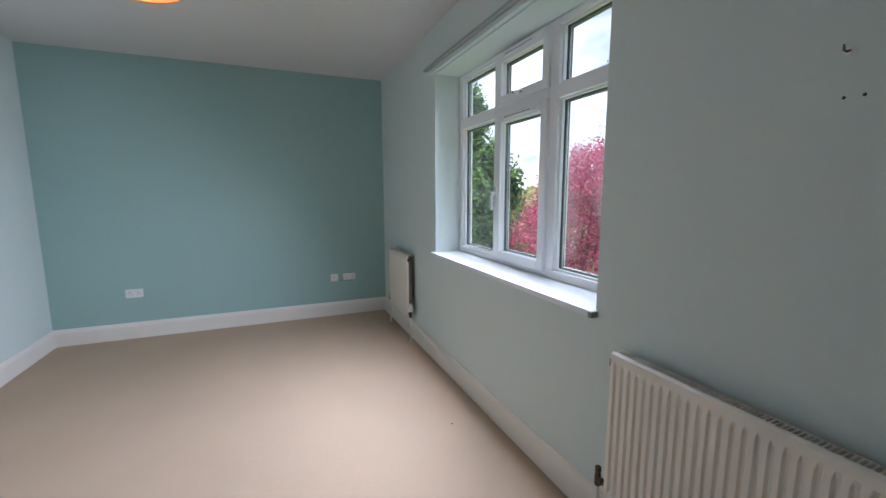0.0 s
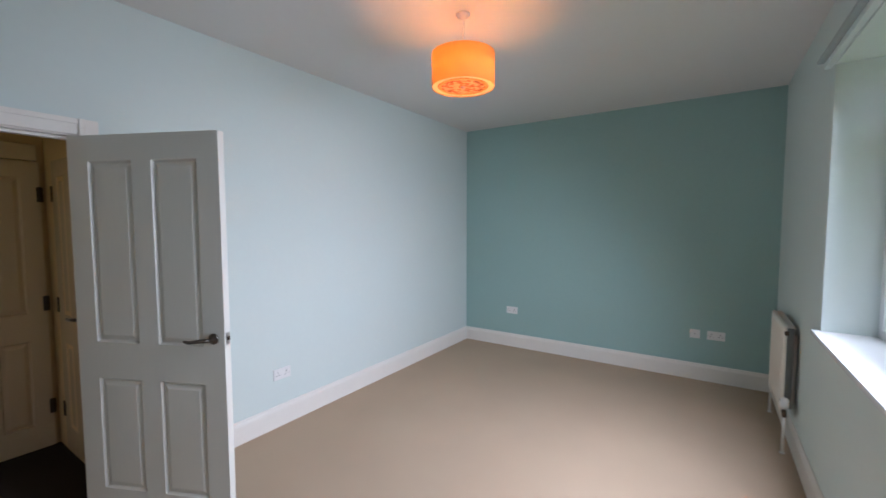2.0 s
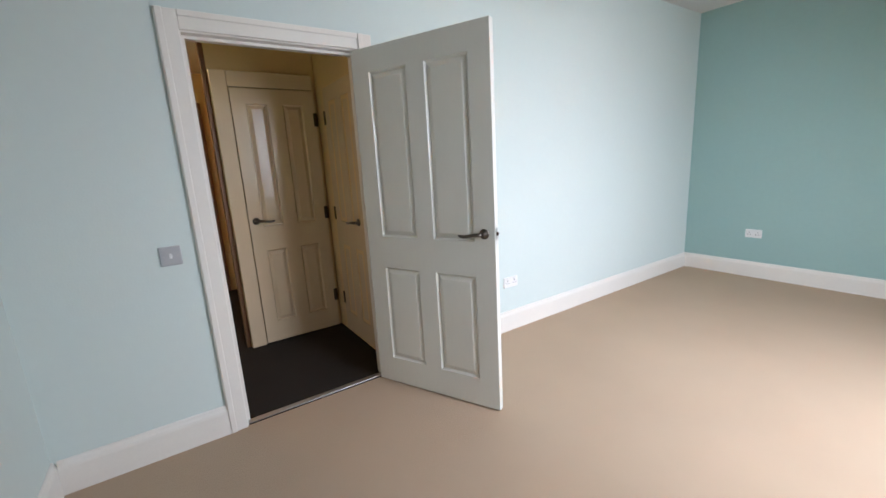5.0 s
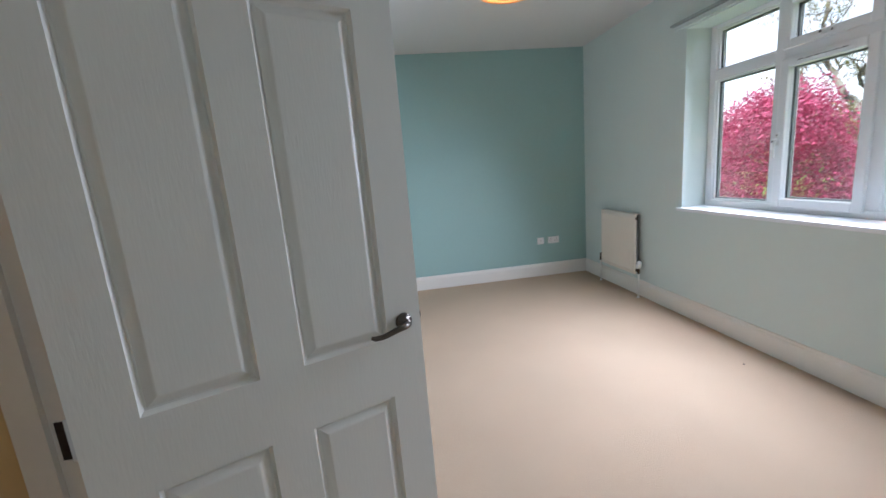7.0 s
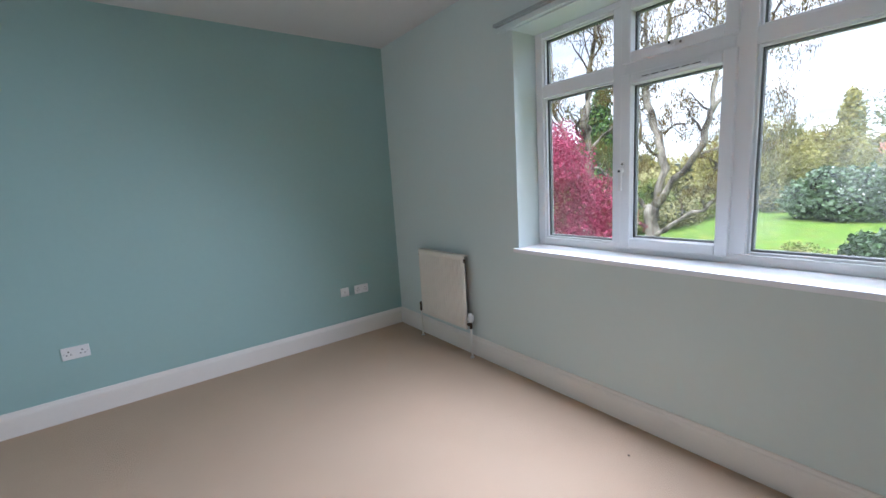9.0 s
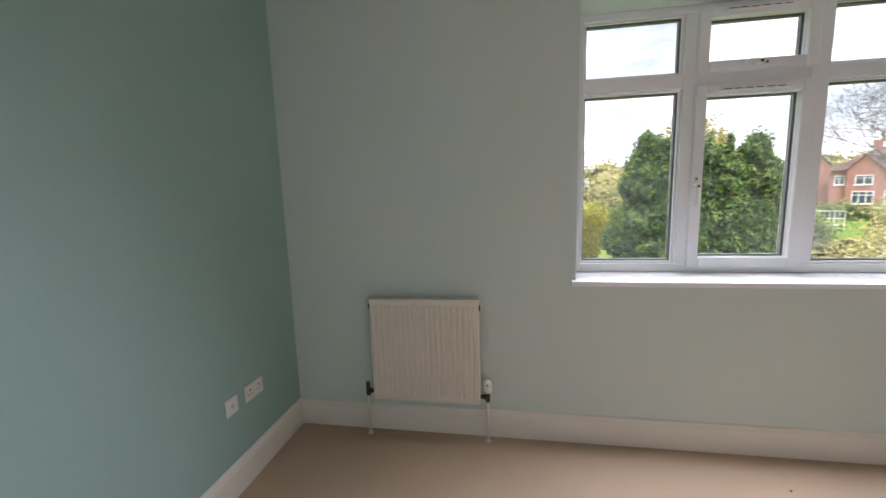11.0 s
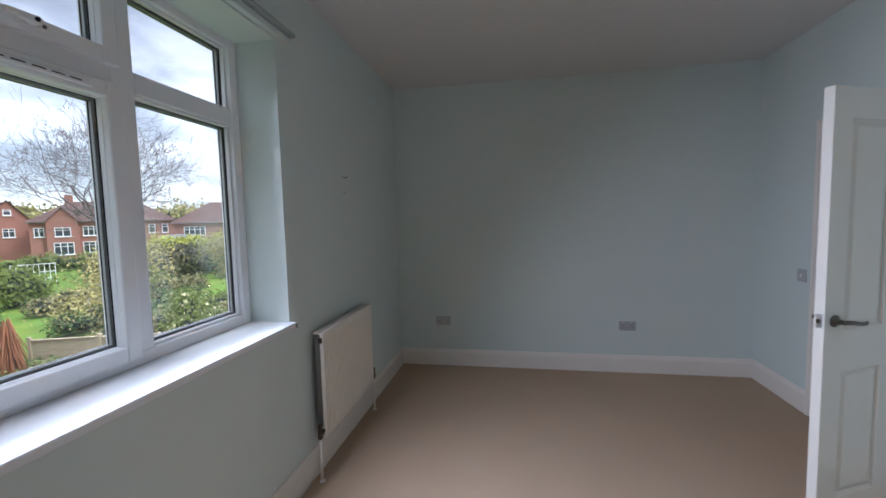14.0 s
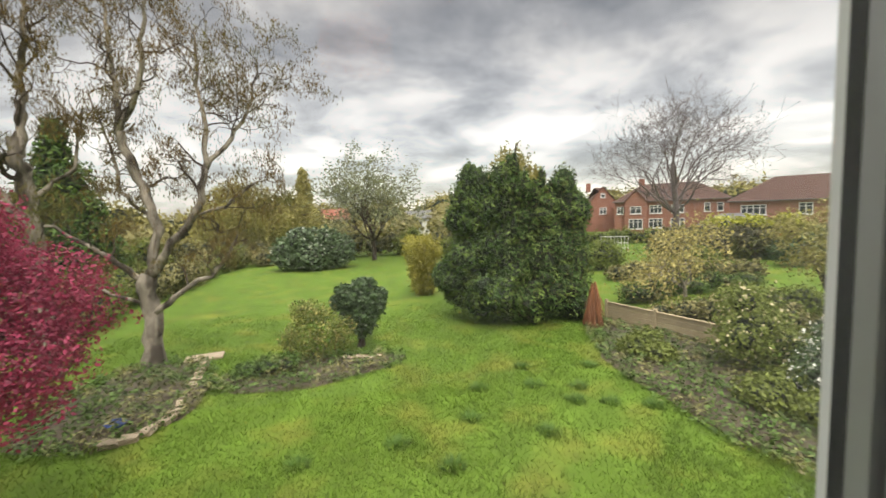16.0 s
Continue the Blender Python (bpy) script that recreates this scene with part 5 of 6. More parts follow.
def board_fence(name, a, b, bays, h, mat, label, gravel=False, rails=2):
    """Posts, horizontal rails and upright or lying boards between two points of the ground."""
    (x0, y0), (x1, y1) = a, b
    length = math.hypot(x1 - x0, y1 - y0)
    t = thing(name, pose(x0, y0, GROUND, 0, 0, math.degrees(math.atan2(y1 - y0, x1 - x0))), label, "fence")
    bay = length / bays
    post = finish("post", boxes((-0.05, 0.05, -0.05, 0.05, -0.3, h + 0.08), bev=0.008), M_CONCRETE if gravel else mat)
    for i in range(bays + 1):
        ob = new("post", post)
        ob.parent, ob.matrix_local = t, pose(i * bay, 0, 0)
    z0 = 0.28 if gravel else 0.05
    n = 8 if gravel else 4
    bh = (h - z0) / n
    board = finish("board", boxes((0.052, bay - 0.052, -0.010, 0.010, 0, bh - 0.008), bev=0.003), mat)
    rail = finish("rail", boxes((0.052, bay - 0.052, -0.045, -0.012, 0, 0.045), bev=0.004), mat)
    slab_m = finish("gravel_board", boxes((0.052, bay - 0.052, -0.025, 0.025, -0.05, 0.27), bev=0.005), M_CONCRETE)
    for i in range(bays):
        for k in range(n):
            ob = new("board", board)
            ob.parent, ob.matrix_local = t, pose(i * bay, rnd.normal(0, 0.002), z0 + k * bh)
        for k in range(rails):
            for sy in (0, 180):
                ob = new("rail", rail)
                ob.parent = t
                ob.matrix_local = pose(i * bay, 0, z0 + (h - z0 - 0.05) * k / max(1, rails - 1)) if sy == 0 else pose((i + 1) * bay, 0, z0 + (h - z0 - 0.05) * k / max(1, rails - 1), 0, 0, 180)
        if gravel:
            ob = new("gravel_board", slab_m)
            ob.parent, ob.matrix_local = t, pose(i * bay, 0, 0)
    return t


board_fence("garden_fence", (11.75, 14.2), (13.0, 10.3), 2, 0.78, M_FENCE, "low weathered timber board fence along the border")
board_fence("panel_fence", (12.0, 5.7), (10.75, 2.25), 2, 1.62, M_GREYFENCE, "grey weathered panel fence with concrete posts and gravel boards", gravel=True, rails=4)

bush("blossom_shrub", (12.6, 8.9), [(0, 0, 1.1), (0.7, 0.3, 1.0), (-0.6, -0.2, 0.9), (0.2, 0.4, 1.7), (0.6, -0.5, 0.7)], [(0.9, 0.8, 0.8), (0.8, 0.7, 0.7), (0.7, 0.7, 0.7), (0.8, 0.7, 0.6), (0.7, 0.7, 0.6)], 6500, 0.06, M_SHRUB, "loose yellow-green shrub with pale blossom by the fence", shrink=0.4, depth=0.6, extra=(M_BLOSSOM, 260, 0.05), stem_r=0.03)
bush("spiky_shrub", (12.4, 6.8), [(0, 0, 0.8), (0.3, 0.2, 1.2), (-0.3, 0, 0.7)], [(0.8, 0.7, 0.7), (0.6, 0.5, 0.6), (0.6, 0.5, 0.5)], 3600, 0.07, M_LAUREL, "dark variegated spiky shrub in the border", shrink=0.5, extra=(M_WHITE_BLOOM, 500, 0.04), aspect=0.2)
bush("white_blossom_bush", (13.9, 7.2), [(0, 0, 1.0), (0.5, 0.5, 1.2)], [(0.8, 0.7, 0.9), (0.7, 0.6, 0.6)], 2600, 0.07, M_LAUREL, "bush covered in large white blossom by the panel fence", shrink=0.5, depth=0.5, extra=(M_WHITE_BLOOM, 190, 0.075))
bush("border_clump", (10.4, 10.6), [(0, 0, 0.25), (0.6, 0.3, 0.3), (0.2, -0.7, 0.25)], [(0.6, 0.5, 0.35), (0.5, 0.5, 0.35), (0.5, 0.5, 0.3)], 2600, 0.06, M_SHRUB, "low leafy clump at the edge of the border", shrink=0.5)
bush("border_clump", (10.9, 7.0), [(0, 0, 0.3), (0.7, 0.2, 0.35), (0.3, -0.9, 0.3), (1.0, -1.2, 0.4)], [(0.6, 0.6, 0.4), (0.6, 0.5, 0.4), (0.6, 0.6, 0.35), (0.6, 0.6, 0.45)], 4200, 0.06, M_SHRUB, "low leafy clump in the border near the house", shrink=0.5)
tree("magnolia_tree", (16.2, 15.2), [(0.8, -60, 0.7, 1.7, 0.05), (0.9, 50, 0.8, 1.7, 0.05), (1.0, 140, 0.9, 1.6, 0.05), (1.0, -140, 0.9, 1.6, 0.05), (1.1, 0, 1.6, 1.7, 0.05)], (1.2, 0.09), "small spreading tree with yellow-brown young leaves and blossom", M_BARK, (M_COPPER, 4, 0.07, 0.24, 0.05), 31, 0.25, 0.03, (4, 3))
bush("clipped_hedge", (28.5, 26.5), [(-3, 0, 1.4), (0, 0, 1.4), (3, 0, 1.4), (5.5, -1, 1.4)], [(2.2, 1.2, 1.35), (2.2, 1.2, 1.35), (2.2, 1.2, 1.35), (2.0, 1.2, 1.35)], 9000, 0.14, M_HEDGE, "dark brown clipped hedge in the far garden", "hedge")
bush("golden_hedge", (28.2, 27.6), [(2.2, 0, 1.9), (4.6, -0.6, 1.9), (6.8, -1.6, 1.9)], [(1.9, 0.9, 1.6), (2.0, 0.9, 1.6), (1.9, 0.9, 1.6)], 6000, 0.13, M_LIME, "lime-green clipped hedge standing above a darker hedge", "hedge")

tree("bare_tree", (31.5, 33.5), [(3.4 + 0.62 * (i % 6), a, 0.75 + 0.25 * (i % 6), 5.2 - 0.3 * (i % 6), 0.10) for i, a in enumerate(range(0, 720, 48))] + [(8.2, 20, 4.0, 3.0, 0.09), (8.2, 200, 3.0, 3.0, 0.08)],
     (8.4, 0.27), "bare round-headed tree with fine mauve-grey twigs", M_GREYBARK, None, 41, 0.13, 0.03, (5, 3), min_r=0.013)
tree("budding_tree", (3.4, 41), [(2.0, a, 0.9 + 0.5 * (i % 2), 4.2, 0.10) for i, a in enumerate(range(10, 370, 45))] + [(2.6, 0, 3.0, 4.8, 0.12)], (2.8, 0.2), "tall tree in pale grey-green bud beyond the lawn", M_DARKBARK, (M_BUDTREE, 5, 0.13, 0.35, 0.0), 51, 0.16, 0.06, (4, 3), min_r=0.012)
bush("tall_conifer", (-14.8, 27.5), [(0, 0, 2.5), (0, 0, 4.8), (0.2, 0, 6.8), (0, 0, 8.4), (1.2, 0, 3.6), (-1.3, 0, 3.8), (0.8, 0, 5.6), (-0.8, 0, 6.0), (0.2, 0, 9.6)], [(2.9, 2.9, 2.4), (2.3, 2.3, 2.0), (1.6, 1.6, 1.8), (0.9, 0.9, 1.3), (1.6, 1.5, 1.2), (1.6, 1.5, 1.2), (1.2, 1.2, 0.9), (1.2, 1.2, 0.9), (0.7, 0.7, 1.2)], 20000, 0.17, M_CONIFER, "tall dark olive conifer behind the willows", "tree", stem_r=0.25, aspect=0.35)


def weeping(name, at, h, r, label, n=150):
    """A weeping tree: curved boughs with curtains of hanging leafy strands."""
    t = thing(name, pose(at[0], at[1], GROUND), label, "tree")
    v, f, pts = [], [], []
    add_tube(v, f, [(0, 0, -0.1), (0.1, 0, h * 0.3), (0, 0.1, h * 0.6)], [0.4, 0.3, 0.15], 8)
    for k in range(n):
        a, rr = rnd.uniform(0, 6.28), r * math.sqrt(rnd.random())
        top = np.array([rr * math.cos(a), rr * math.sin(a), h * (1 - 0.42 * (rr / r) ** 2) * rnd.uniform(0.85, 1.0)])
        if k < 26:
            add_tube(v, f, [(0, 0, h * 0.55), tuple(top * (0.5, 0.5, 0.95)), tuple(top)], [0.12, 0.07, 0.03], 4)
        fall = rnd.uniform(0.35, 0.8) * top[2]
        for s in np.linspace(0, 1, 26):
            pts += [top + np.array([0, 0, -fall * s]) + rnd.normal(0, 0.14, 3) for _ in range(2)]
    raw_part("trunk", v, f, M_DARKBARK, t)
    lv, lf = leaf_cloud(np.array(pts), 0.26, None, 0.7, 0.3)
    raw_part("crown", lv.tolist(), lf.tolist(), M_YELLOWTREE, t)
    return t


weeping("weeping_willow", (-13.0, 57), 10.0, 6.0, "yellow-green weeping willow beyond the garden", 220)
weeping("weeping_willow", (-8.5, 66), 9.0, 4.2, "yellow-green weeping willow beyond the garden")
weeping("weeping_willow", (15.5, 34), 10.8, 3.0, "yellow-green weeping willow behind the thicket")
pop = [(0, 0, 2 + 2.0 * i) for i in range(6)]
bush("poplar_tree", (-8.0, 78), pop, [(1.5, 1.5, 1.9)] * 5 + [(0.9, 0.9, 1.6)], 6000, 0.25, M_YELLOWTREE, "slim upright poplar in spring leaf", "tree", shrink=0.5, depth=0.5, inner=M_YELLOWTREE)

# far hedges and woods
woods = thing("far_woods", pose(0, 0, GROUND), "belt of mixed spring trees and hedges round the gardens", "trees", kind="stuff")
cl, cv = [], []
for k in range(130):
    az = radians(rnd.uniform(-78, 88))
    d = rnd.uniform(62, 125)
    h = rnd.uniform(2.0, 4.2) * (d / 85)
    size = (rnd.uniform(2.5, 5.0), rnd.uniform(2.0, 3.5), h)
    if radians(29) < az and d < 100:
        continue
    cl.append((2.5 + d * math.sin(az), d * math.cos(az), h * 0.8))
    cv.append(size)
pts, nrs = blobs(cl, cv, 70000, 0.4, 0.3)
half = len(pts) // 2
order = rnd.permutation(len(pts))
for nm, idx, mt in (("yellow_crowns", order[:half], M_YELLOWTREE), ("grey_crowns", order[half:], M_BROWNHEDGE)):
    lv, lf = leaf_cloud(pts[idx], 0.42, nrs[idx], 0.8)
    tagged(raw_part(nm, lv.tolist(), lf.tolist(), mt, woods), kind="stuff")
v, f = core(cl, cv, 0.85)
tagged(raw_part("inner_crowns", [(x, y, max(z, 0)) for x, y, z in v], f, M_BROWNHEDGE, woods), kind="stuff")

for at, cen, n in (((-9.6, 17.5), [(0, 0, 0.9), (-0.8, 1.5, 0.9), (-1.5, 3.2, 1.0), (-1.0, 5.0, 0.9)], 6000), ((-9.8, 26), [(0, 0, 0.9), (0.2, 2.5, 1.0), (0, 5, 0.9), (-0.3, 8, 1.0)], 6000), ((-12, 40.5), [(0, 0, 0.9), (2.6, 0.4, 0.9), (5.0, 0.8, 0.8), (-3, 0, 1.0)], 5000)):
    bush("wild_hedge", at, cen, [(1.3, 1.6, 1.05)] * 4, n, 0.10, M_BROWNHEDGE, "loose brown-green hedge at the lawn edge", "hedge", shrink=0.6, depth=0.5)


def hedge_row(name, pts, h, w, mat, leaves, size, label):
    """A run of uneven hedge or shrubs along a line on the ground."""
    cen, rad = [], []
    for (x0, y0), (x1, y1) in zip(pts, pts[1:]):
        d = math.hypot(x1 - x0, y1 - y0)
        for s in np.arange(0, d, w * 1.1) / d:
            hh = h * rnd.uniform(0.75, 1.2)
            cen.append((x0 + (x1 - x0) * s - pts[0][0] + rnd.normal(0, w * 0.15), y0 + (y1 - y0) * s - pts[0][1] + rnd.normal(0, w * 0.15), hh * 0.5))
            rad.append((w * rnd.uniform(0.8, 1.2), w * rnd.uniform(0.7, 1.0), hh * 0.55))
    bush(name, pts[0], cen, rad, leaves, size, mat, label, "hedge", shrink=0.62, depth=0.5)


hedge_row("boundary_hedge", [(-16, 43), (-6, 44), (4, 46), (14, 43), (20, 38)], 2.4, 1.5, M_BROWNHEDGE, 16000, 0.14, "loose brown-green boundary hedge across the end of the garden")
hedge_row("boundary_hedge", [(-9.5, 19), (-11, 27), (-10, 36), (-9, 42)], 1.9, 1.2, M_SHRUB, 12000, 0.10, "mixed light green shrubs along the side of the lawn")
hedge_row("far_hedge", [(17, 40), (28, 46), (40, 42), (50, 34)], 1.7, 1.4, M_SHRUB, 12000, 0.17, "low mixed hedge in front of the brick houses")
hedge_row("flower_border", [(14.5, 16.5), (18, 17.5), (22, 17)], 0.9, 0.8, M_IVY, 7000, 0.07, "low leafy planting in the neighbouring garden")
hedge_row("flower_border", [(15.5, 13.5), (19, 12.5), (22, 10.5)], 1.1, 0.8, M_SHRUB, 7000, 0.07, "mixed green planting in the neighbouring garden")
hedge_row("flower_border", [(9.4, 20), (12.5, 22), (16, 24)], 1.3, 1.0, M_SHRUB, 6000, 0.09, "light green shrubs behind the thicket")
hedge_row("flower_border", [(13.4, 13.2), (15.5, 11.2), (17.2, 8.6)], 1.0, 0.7, M_BROWNHEDGE, 6000, 0.07, "brown-green planting behind the low fence")
hedge_row("flower_border", [(17.5, 22.0), (21.0, 21.0), (25.0, 19.0)], 1.2, 0.9, M_BROWNHEDGE, 6000, 0.10, "brown-green shrubs across the neighbouring garden")
hedge_row("tree_belt", [(-60, 62), (-30, 72), (-5, 96), (20, 90), (50, 84), (80, 60)], 7.5, 5.0, M_YELLOWTREE, 26000, 0.40, "belt of yellow-green spring trees behind the gardens")
ec = [(0, 0, 1.8), (0.3, 0.4, 3.8), (-0.4, 0, 5.6), (0.2, 0.1, 7.2), (1.3, 0.6, 2.4), (1.0, -0.7, 3.4), (-0.2, 1.6, 2.2), (0.4, 1.4, 4.4), (1.0, 0.4, 5.2)]
er = [(2.0, 1.9, 1.8), (1.8, 1.7, 1.7), (1.5, 1.4, 1.6), (0.9, 0.9, 1.3), (1.3, 1.2, 1.4), (1.2, 1.2, 1.4), (1.4, 1.3, 1.6), (1.2, 1.1, 1.3), (0.9, 0.9, 1.1)]
bush("evergreen_tree", (-10.0, 5.8), ec, er, 22000, 0.12, M_CONIFER, "tall dark evergreen tree at the side of the garden", "tree", jitter=0.6, stem_r=0.15, shrink=0.75, aspect=0.4)
for at, h in (((-12.5, 21.0), 3.0), ((-14.0, 34), 3.4), ((7.5, 44), 3.0), ((12, 40), 2.6), ((19, 26), 2.2), ((22, 21), 1.9)):
    bush("garden_shrub", at, [(0, 0, h * 0.45), (1.1, 0.3, h * 0.4), (-1.1, 0.2, h * 0.4), (0.3, 0, h * 0.75)], [(1.3, 1.2, h * 0.45), (1.2, 1.0, h * 0.38), (1.2, 1.0, h * 0.38), (0.9, 0.8, h * 0.3)], 3000, 0.11, M_SHRUB, "light green garden shrub beyond the lawn", shrink=0.5, depth=0.5)

# ---- houses ----


def house(name, m, w, d, eaves, ridge, label, wall, roof, windows, hip=True, chimneys=(0.0,), gables=()):
    """Walls, a hipped or gabled roof, framed windows on the front (towards -y) and chimneys."""
    t = thing(name, m, label, "house")
    part("wall", boxes((-w / 2, w / 2, 0, d, 0, eaves)), wall, t)
    bm = bmesh.new()
    o, ins = 0.35, (d / 2 if hip else -0.35)
    e = [bm.verts.new(p) for p in ((-w / 2 - o, -o, eaves), (w / 2 + o, -o, eaves), (w / 2 + o, d + o, eaves), (-w / 2 - o, d + o, eaves))]
    r = [bm.verts.new(p) for p in ((-w / 2 + ins, d / 2, ridge), (w / 2 - ins, d / 2, ridge))]
    for q in ((e[0], e[1], r[1], r[0]), (e[2], e[3], r[0], r[1]), (e[1], e[2], r[1]), (e[3], e[0], r[0]), (e[3], e[2], e[1], e[0])):
        bm.faces.new(q)
    rf = part("roof", bm, roof, t)
    part("gutter", boxes((-w / 2 - o, w / 2 + o, -o - 0.10, -o, eaves - 0.12, eaves)), M_GREYROOF, t)
    for gx, gw, gz in gables:
        bm = bmesh.new()
        a = [bm.verts.new(p) for p in ((gx - gw / 2, -0.55, 0), (gx + gw / 2, -0.55, 0), (gx + gw / 2, -0.55, eaves), (gx, -0.55, gz), (gx - gw / 2, -0.55, eaves))]
        b = [bm.verts.new((v.co.x, d / 2, v.co.z)) for v in a]
        bm.faces.new(a)
        for i in range(5):
            bm.faces.new((a[i], b[i], b[(i + 1) % 5], a[(i + 1) % 5]))
        bmesh.ops.recalc_face_normals(bm, faces=bm.faces)
        part("gable", bm, wall, t)
        bm = bmesh.new()
        for s in (-1, 1):
            bm.faces.new([bm.verts.new(p) for p in ((gx + s * (gw / 2 + 0.25), -0.8, eaves - 0.2), (gx, -0.8, gz + 0.12), (gx, d / 2, gz + 0.12), (gx + s * (gw / 2 + 0.25), d / 2, eaves - 0.2))])
        part("gable_roof", bm, roof, t)
    for cx in chimneys:
        part("chimney", boxes((cx - 0.45, cx + 0.45, d / 2 - 0.35, d / 2 + 0.35, ridge - 0.8, ridge + 0.9)), wall, rf)
    for wx, wz, ww, wh, wy in windows:
        win = part("window", boxes((wx - ww / 2 + 0.05, wx + ww / 2 - 0.05, wy - 0.02, wy + 0.02, wz + 0.05, wz + wh - 0.05)), M_HOUSEGLASS, t)
        bm = ring(bmesh.new(), wx - ww / 2, wx + ww / 2, wz, wz + wh, 0.09, wy - 0.08, wy + 0.01)
        k = max(1, round(ww / 0.65))
        for i in range(1, k):
            x = wx - ww / 2 + ww * i / k
            box(bm, x - 0.045, x + 0.045, wy - 0.07, wy + 0.01, wz + 0.09, wz + wh - 0.09)
        box(bm, wx - ww / 2 + 0.09, wx + ww / 2 - 0.09, wy - 0.075, wy + 0.01, wz + wh * 0.66, wz + wh * 0.66 + 0.07)
        part("frame", bm, M_HOUSEWHITE, win)
        part("sill", boxes((wx - ww / 2 - 0.08, wx + ww / 2 + 0.08, wy - 0.14, wy, wz - 0.08, wz)), M_HOUSEWHITE, win)
    return t


def toward(az, d):
    """A spot on the ground at a bearing from the window, facing back to it."""
    return pose(2.5 + d * math.sin(radians(az)), d * math.cos(radians(az)), GROUND, 0, 0, -az)


semi = [(-6.9, 3.2, 1.0, 1.2, 0), (-4.6, 3.2, 1.6, 1.2, -0.55), (-4.6, 0.8, 2.0, 1.6, -0.55), (-1.8, 3.2, 1.7, 1.3, 0), (1.2, 3.2, 1.7, 1.3, 0), (1.2, 0.9, 1.9, 1.5, 0), (-1.8, 0.9, 1.9, 1.5, 0), (5.0, 3.3, 0.8, 1.3, 0), (6.6, 3.3, 0.8, 1.3, 0)]
house("brick_house", toward(40.2, 72), 15.6, 8, 5.2, 8.0, "red brick semi-detached houses with brown tiled roof", M_BRICK, M_ROOF, semi, True, (-4.0, 1.0), ((-4.6, 3.2, 6.9),))
house("brick_house", toward(32.2, 80), 5, 7, 5.4, 8.2, "red brick gabled house partly behind the thicket", M_BRICK, M_ROOF, [(0.6, 3.2, 1.2, 1.2, -0.55), (0.6, 6.2, 0.8, 0.8, -0.55)], True, (-2.0,), ((0.6, 4.5, 8.2),))
house("brick_house", toward(52.5, 60), 13, 8, 4.6, 7.4, "pale red brick house with hipped brown roof", M_PINKBRICK, M_ROOF, [(-4.2, 2.9, 2.4, 1.2, 0), (0.4, 2.9, 1.2, 1.3, 0), (3.8, 2.9, 2.0, 1.3, 0)], True, (3.5,))
ext = toward(47.0, 57)
house("low_extension", ext, 7.0, 4, 2.0, 3.2, "low single-storey extension with hipped grey roof", M_PINKBRICK, M_GREYROOF, [(1.5, 0.9, 2.0, 1.1, 0)], True, ())
house("terrace_row", toward(63.5, 68), 34, 8, 5.0, 7.6, "long brick terrace with a plain brown tiled roof", M_PINKBRICK, M_GREYBROWNROOF, [(-13.5, 2.9, 1.6, 1.4, 0), (-9.2, 2.9, 3.0, 1.5, 0), (-2.5, 2.9, 1.2, 1.3, 0), (4.0, 2.9, 3.0, 1.5, 0), (10, 2.9, 3.0, 1.5, 0)], False, (-6.5, 6.0))
house("red_roof_house", toward(-4.6, 88), 8, 7, 4.0, 6.2, "house with a bright red tiled roof among trees", M_WHITEWALL, M_REDROOF, [(1.5, 1.8, 1.6, 1.2, 0)], False, ())
house("white_house", toward(7.6, 82), 5, 6, 3.6, 5.2, "white rendered house glimpsed beyond the shrubs", M_WHITEWALL, M_GREYROOF, [(0, 1.8, 1.6, 1.2, 0)], False, ())
house("dark_roof_house", toward(-15.5, 84), 6, 6, 3.4, 6.0, "house with dark roof glimpsed through the willow", M_WHITEWALL, M_GREYROOF, [(0, 1.6, 2.4, 1.2, 0)], True, ())

shed = thing("brick_garage", toward(64.5, 24), "orange brick garage with white door and flat grey roof", "garage")
part("wall", boxes((-1.2, 4.2, 0, 3.6, 0, 2.25)), M_ORANGEBRICK, shed)
part("roof", boxes((-1.45, 4.45, -0.25, 3.8, 2.25, 2.45), bev=0.02), M_GREYROOF, shed)
gd = part("garage_door", boxes((-0.55, 0.45, -0.04, 0.0, 0.05, 2.05), bev=0.01), M_HOUSEWHITE, shed, "white panelled door")
for k in range(3):
    part("door_panel", boxes((-0.42, 0.32, -0.055, -0.04, 0.15 + k * 0.63, 0.68 + k * 0.63), bev=0.008), M_HOUSEWHITE, gd)
bush("climber_bush", (24.6, 9.6), [(0, 0, 1.2), (0.8, 0.2, 1.3)], [(0.9, 0.8, 1.1), (0.9, 0.8, 0.9)], 2200, 0.1, M_LAUREL, "dark bush growing against the garage", shrink=0.6)
bush("garden_tree", (22.0, 13.5), [(0, 0, 2.6), (1.0, 0.3, 2.9), (-1.0, 0.2, 2.2), (0.2, 0, 3.8), (-1.8, 0.5, 3.2)], [(1.4, 1.2, 1.3), (1.2, 1.1, 1.1), (1.2, 1.1, 1.2), (1.0, 1.0, 0.9), (1.0, 1.0, 1.0)], 6500, 0.075, M_YELLOWTREE, "loose yellow-green small tree beyond the fence", "tree", shrink=0.0, depth=0.8, stem_r=0.1)

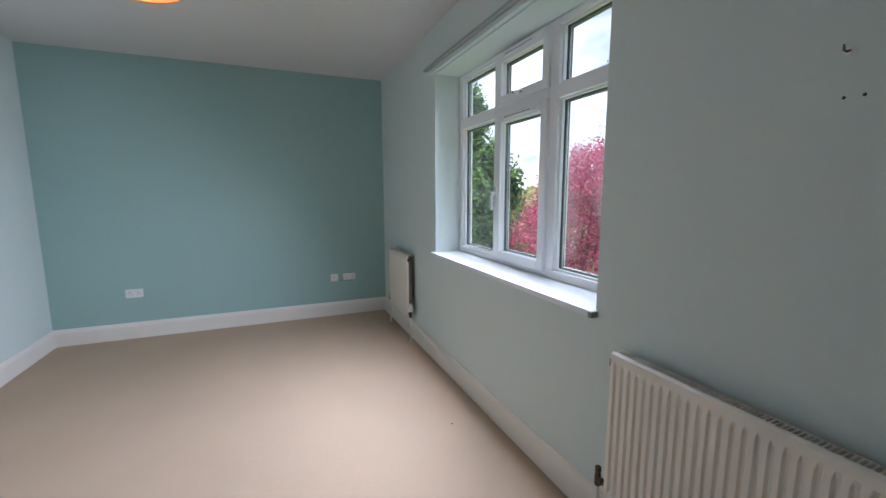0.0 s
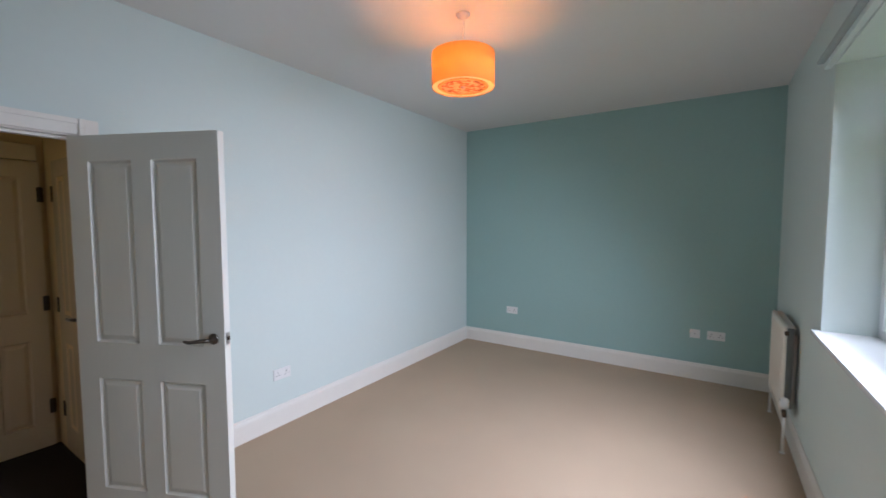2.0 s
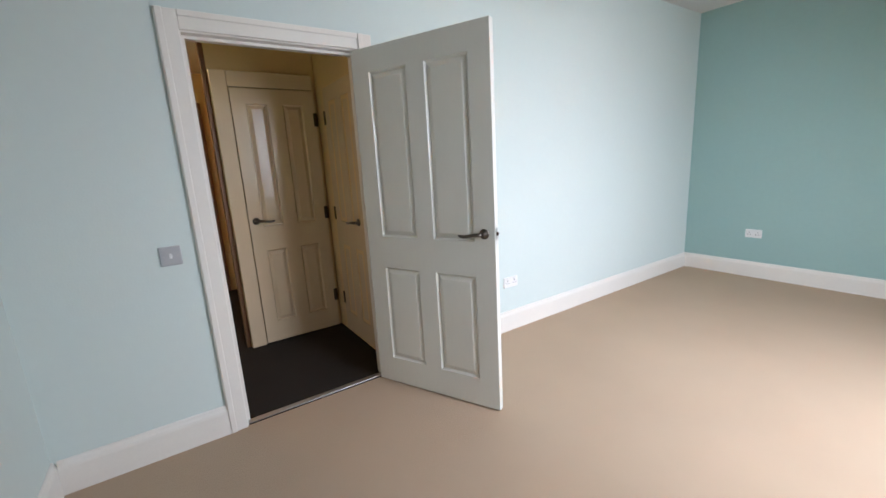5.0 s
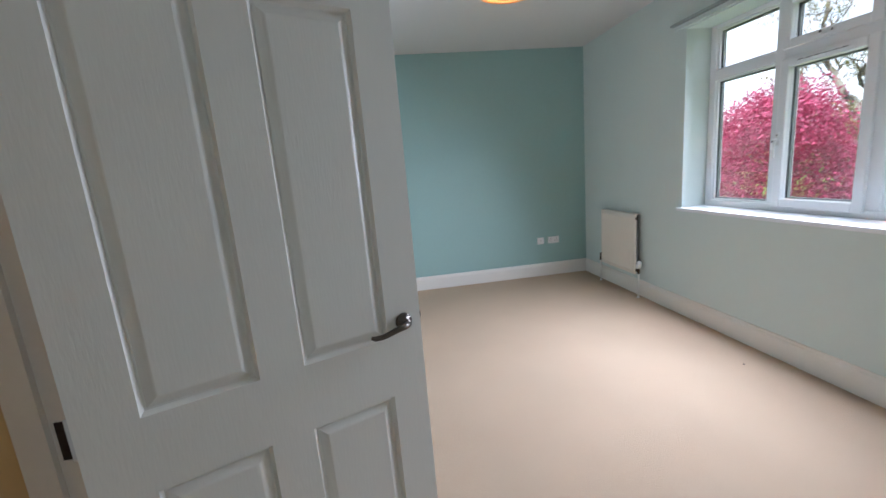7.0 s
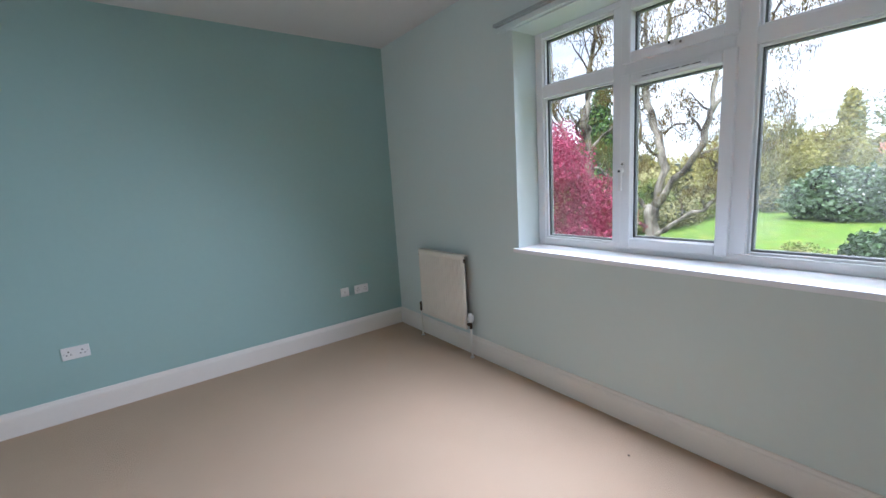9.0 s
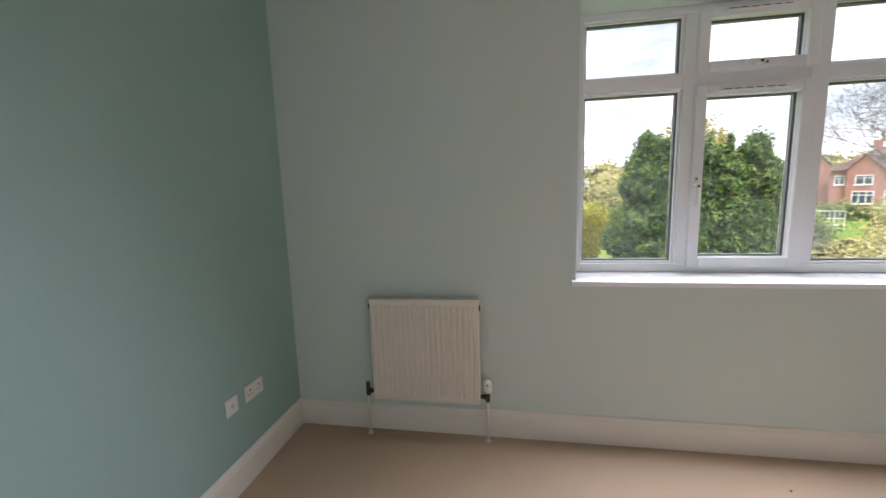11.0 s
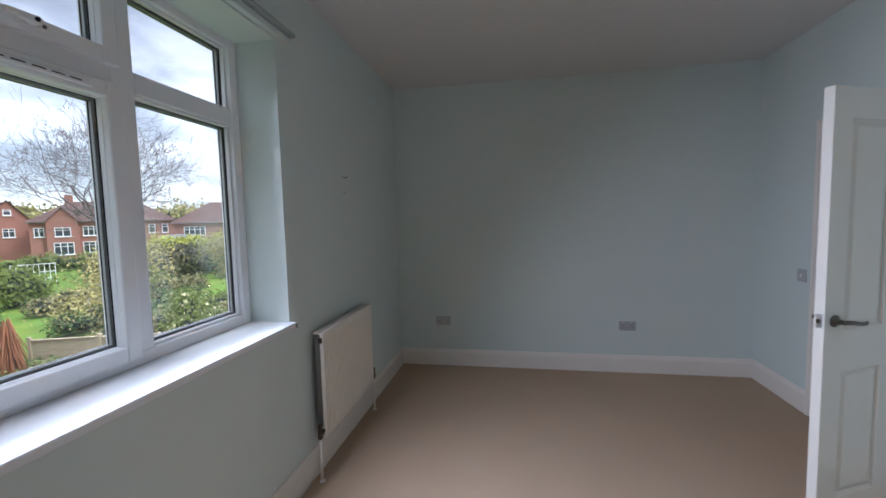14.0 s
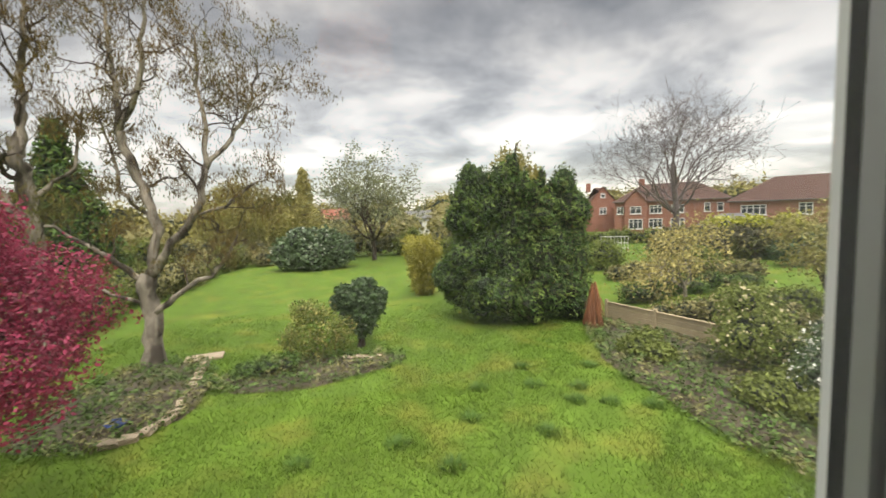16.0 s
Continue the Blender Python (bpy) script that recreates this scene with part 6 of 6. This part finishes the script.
for tx, ty, th in ((33, 22, 2.6), (38, 20, 3.0), (42, 16, 3.4), (31, 14, 2.4), (36, 28, 2.2), (46, 22, 3.2)):
    bush("garden_shrub", (tx, ty), [(0, 0, th * 0.45), (1.8, 0.3, th * 0.4), (-1.8, 0.2, th * 0.4), (0.4, 0, th * 0.75)], [(2.0, 1.6, th * 0.45), (1.8, 1.4, th * 0.38), (1.8, 1.4, th * 0.38), (1.4, 1.2, th * 0.3)], 3200, 0.15, M_SHRUB if th > 2.9 else M_LAUREL, "leafy garden shrub in front of the terrace", shrink=0.55, depth=0.5)

gate = thing("white_railing", pose(25.0, 35.5, GROUND, 0, 0, -35), "white painted metal railing in a far garden", "railing")
for k in range(9):
    part("bar", boxes((k * 0.3, k * 0.3 + 0.04, 0, 0.04, 0, 1.6)), M_HOUSEWHITE, gate)
for z in (0.5, 1.0, 1.6):
    part("rail", boxes((0, 2.44, -0.01, 0.05, z, z + 0.05)), M_HOUSEWHITE, gate)

# ---- grass ----
n = 230000
gx, gy = rnd.uniform(-7, 11, n), 3.2 + 17 * rnd.random(n) ** 1.4
lump = np.sin(gx * 1.7 + 1) * np.sin(gy * 1.3) + np.sin(gx * 0.6 - gy * 0.8)
keep = rnd.random(n) < (0.75 + 0.25 * lump) * np.clip((21 - gy) / 8, 0, 1)
gx, gy = gx[keep], gy[keep]
n = len(gx)
hh = rnd.uniform(0.03, 0.085, n) * (1 + 0.5 * np.clip(np.sin(gx * 2.3) * np.sin(gy * 1.9), 0, 1))
ang = rnd.uniform(0, 6.28, n)
lean_x, lean_y = rnd.normal(0, 0.045, n), rnd.normal(0, 0.045, n)
wx, wy = np.cos(ang) * 0.009, np.sin(ang) * 0.009
z0 = np.full(n, GROUND)
v = np.stack([np.stack([gx - wx, gy - wy, z0], 1), np.stack([gx + wx, gy + wy, z0], 1), np.stack([gx + lean_x, gy + lean_y, z0 + hh], 1)], 1).reshape(-1, 3)
tagged(new("grass", raw_mesh("grass", v.tolist(), np.arange(3 * n).reshape(-1, 3).tolist(), M_BLADE)), "short uneven green lawn grass with yellowish patches", "grass", kind="stuff")
for tx, ty in ((7.6, 9.0), (7.2, 8.4), (6.0, 7.3), (8.7, 7.7), (3.9, 6.7), (3.0, 7.6), (5.2, 9.6), (8.6, 10.2), (1.2, 7.4), (6.6, 9.4), (7.9, 8.1), (4.6, 8.2), (9.2, 9.2), (6.8, 10.6)):
    k = 160
    a, r0 = rnd.uniform(0, 6.28, k), 0.16 * np.sqrt(rnd.random(k))
    bx, by = r0 * np.cos(a), r0 * np.sin(a)
    top = np.stack([bx * 2.2, by * 2.2, rnd.uniform(0.08, 0.16, k)], 1)
    w = np.stack([-np.sin(a), np.cos(a), 0 * a], 1) * 0.009
    base = np.stack([bx, by, 0 * bx - 0.01], 1)
    v = np.stack([base - w, base + w, top], 1).reshape(-1, 3)
    ob = tagged(new("grass_tuft", raw_mesh("grass_tuft", v.tolist(), np.arange(3 * k).reshape(-1, 3).tolist(), M_TUFT)), "tuft of longer dark grass in the lawn", "grass tuft", "tufts in the lawn")
    ob.matrix_world = pose(tx, ty, GROUND)
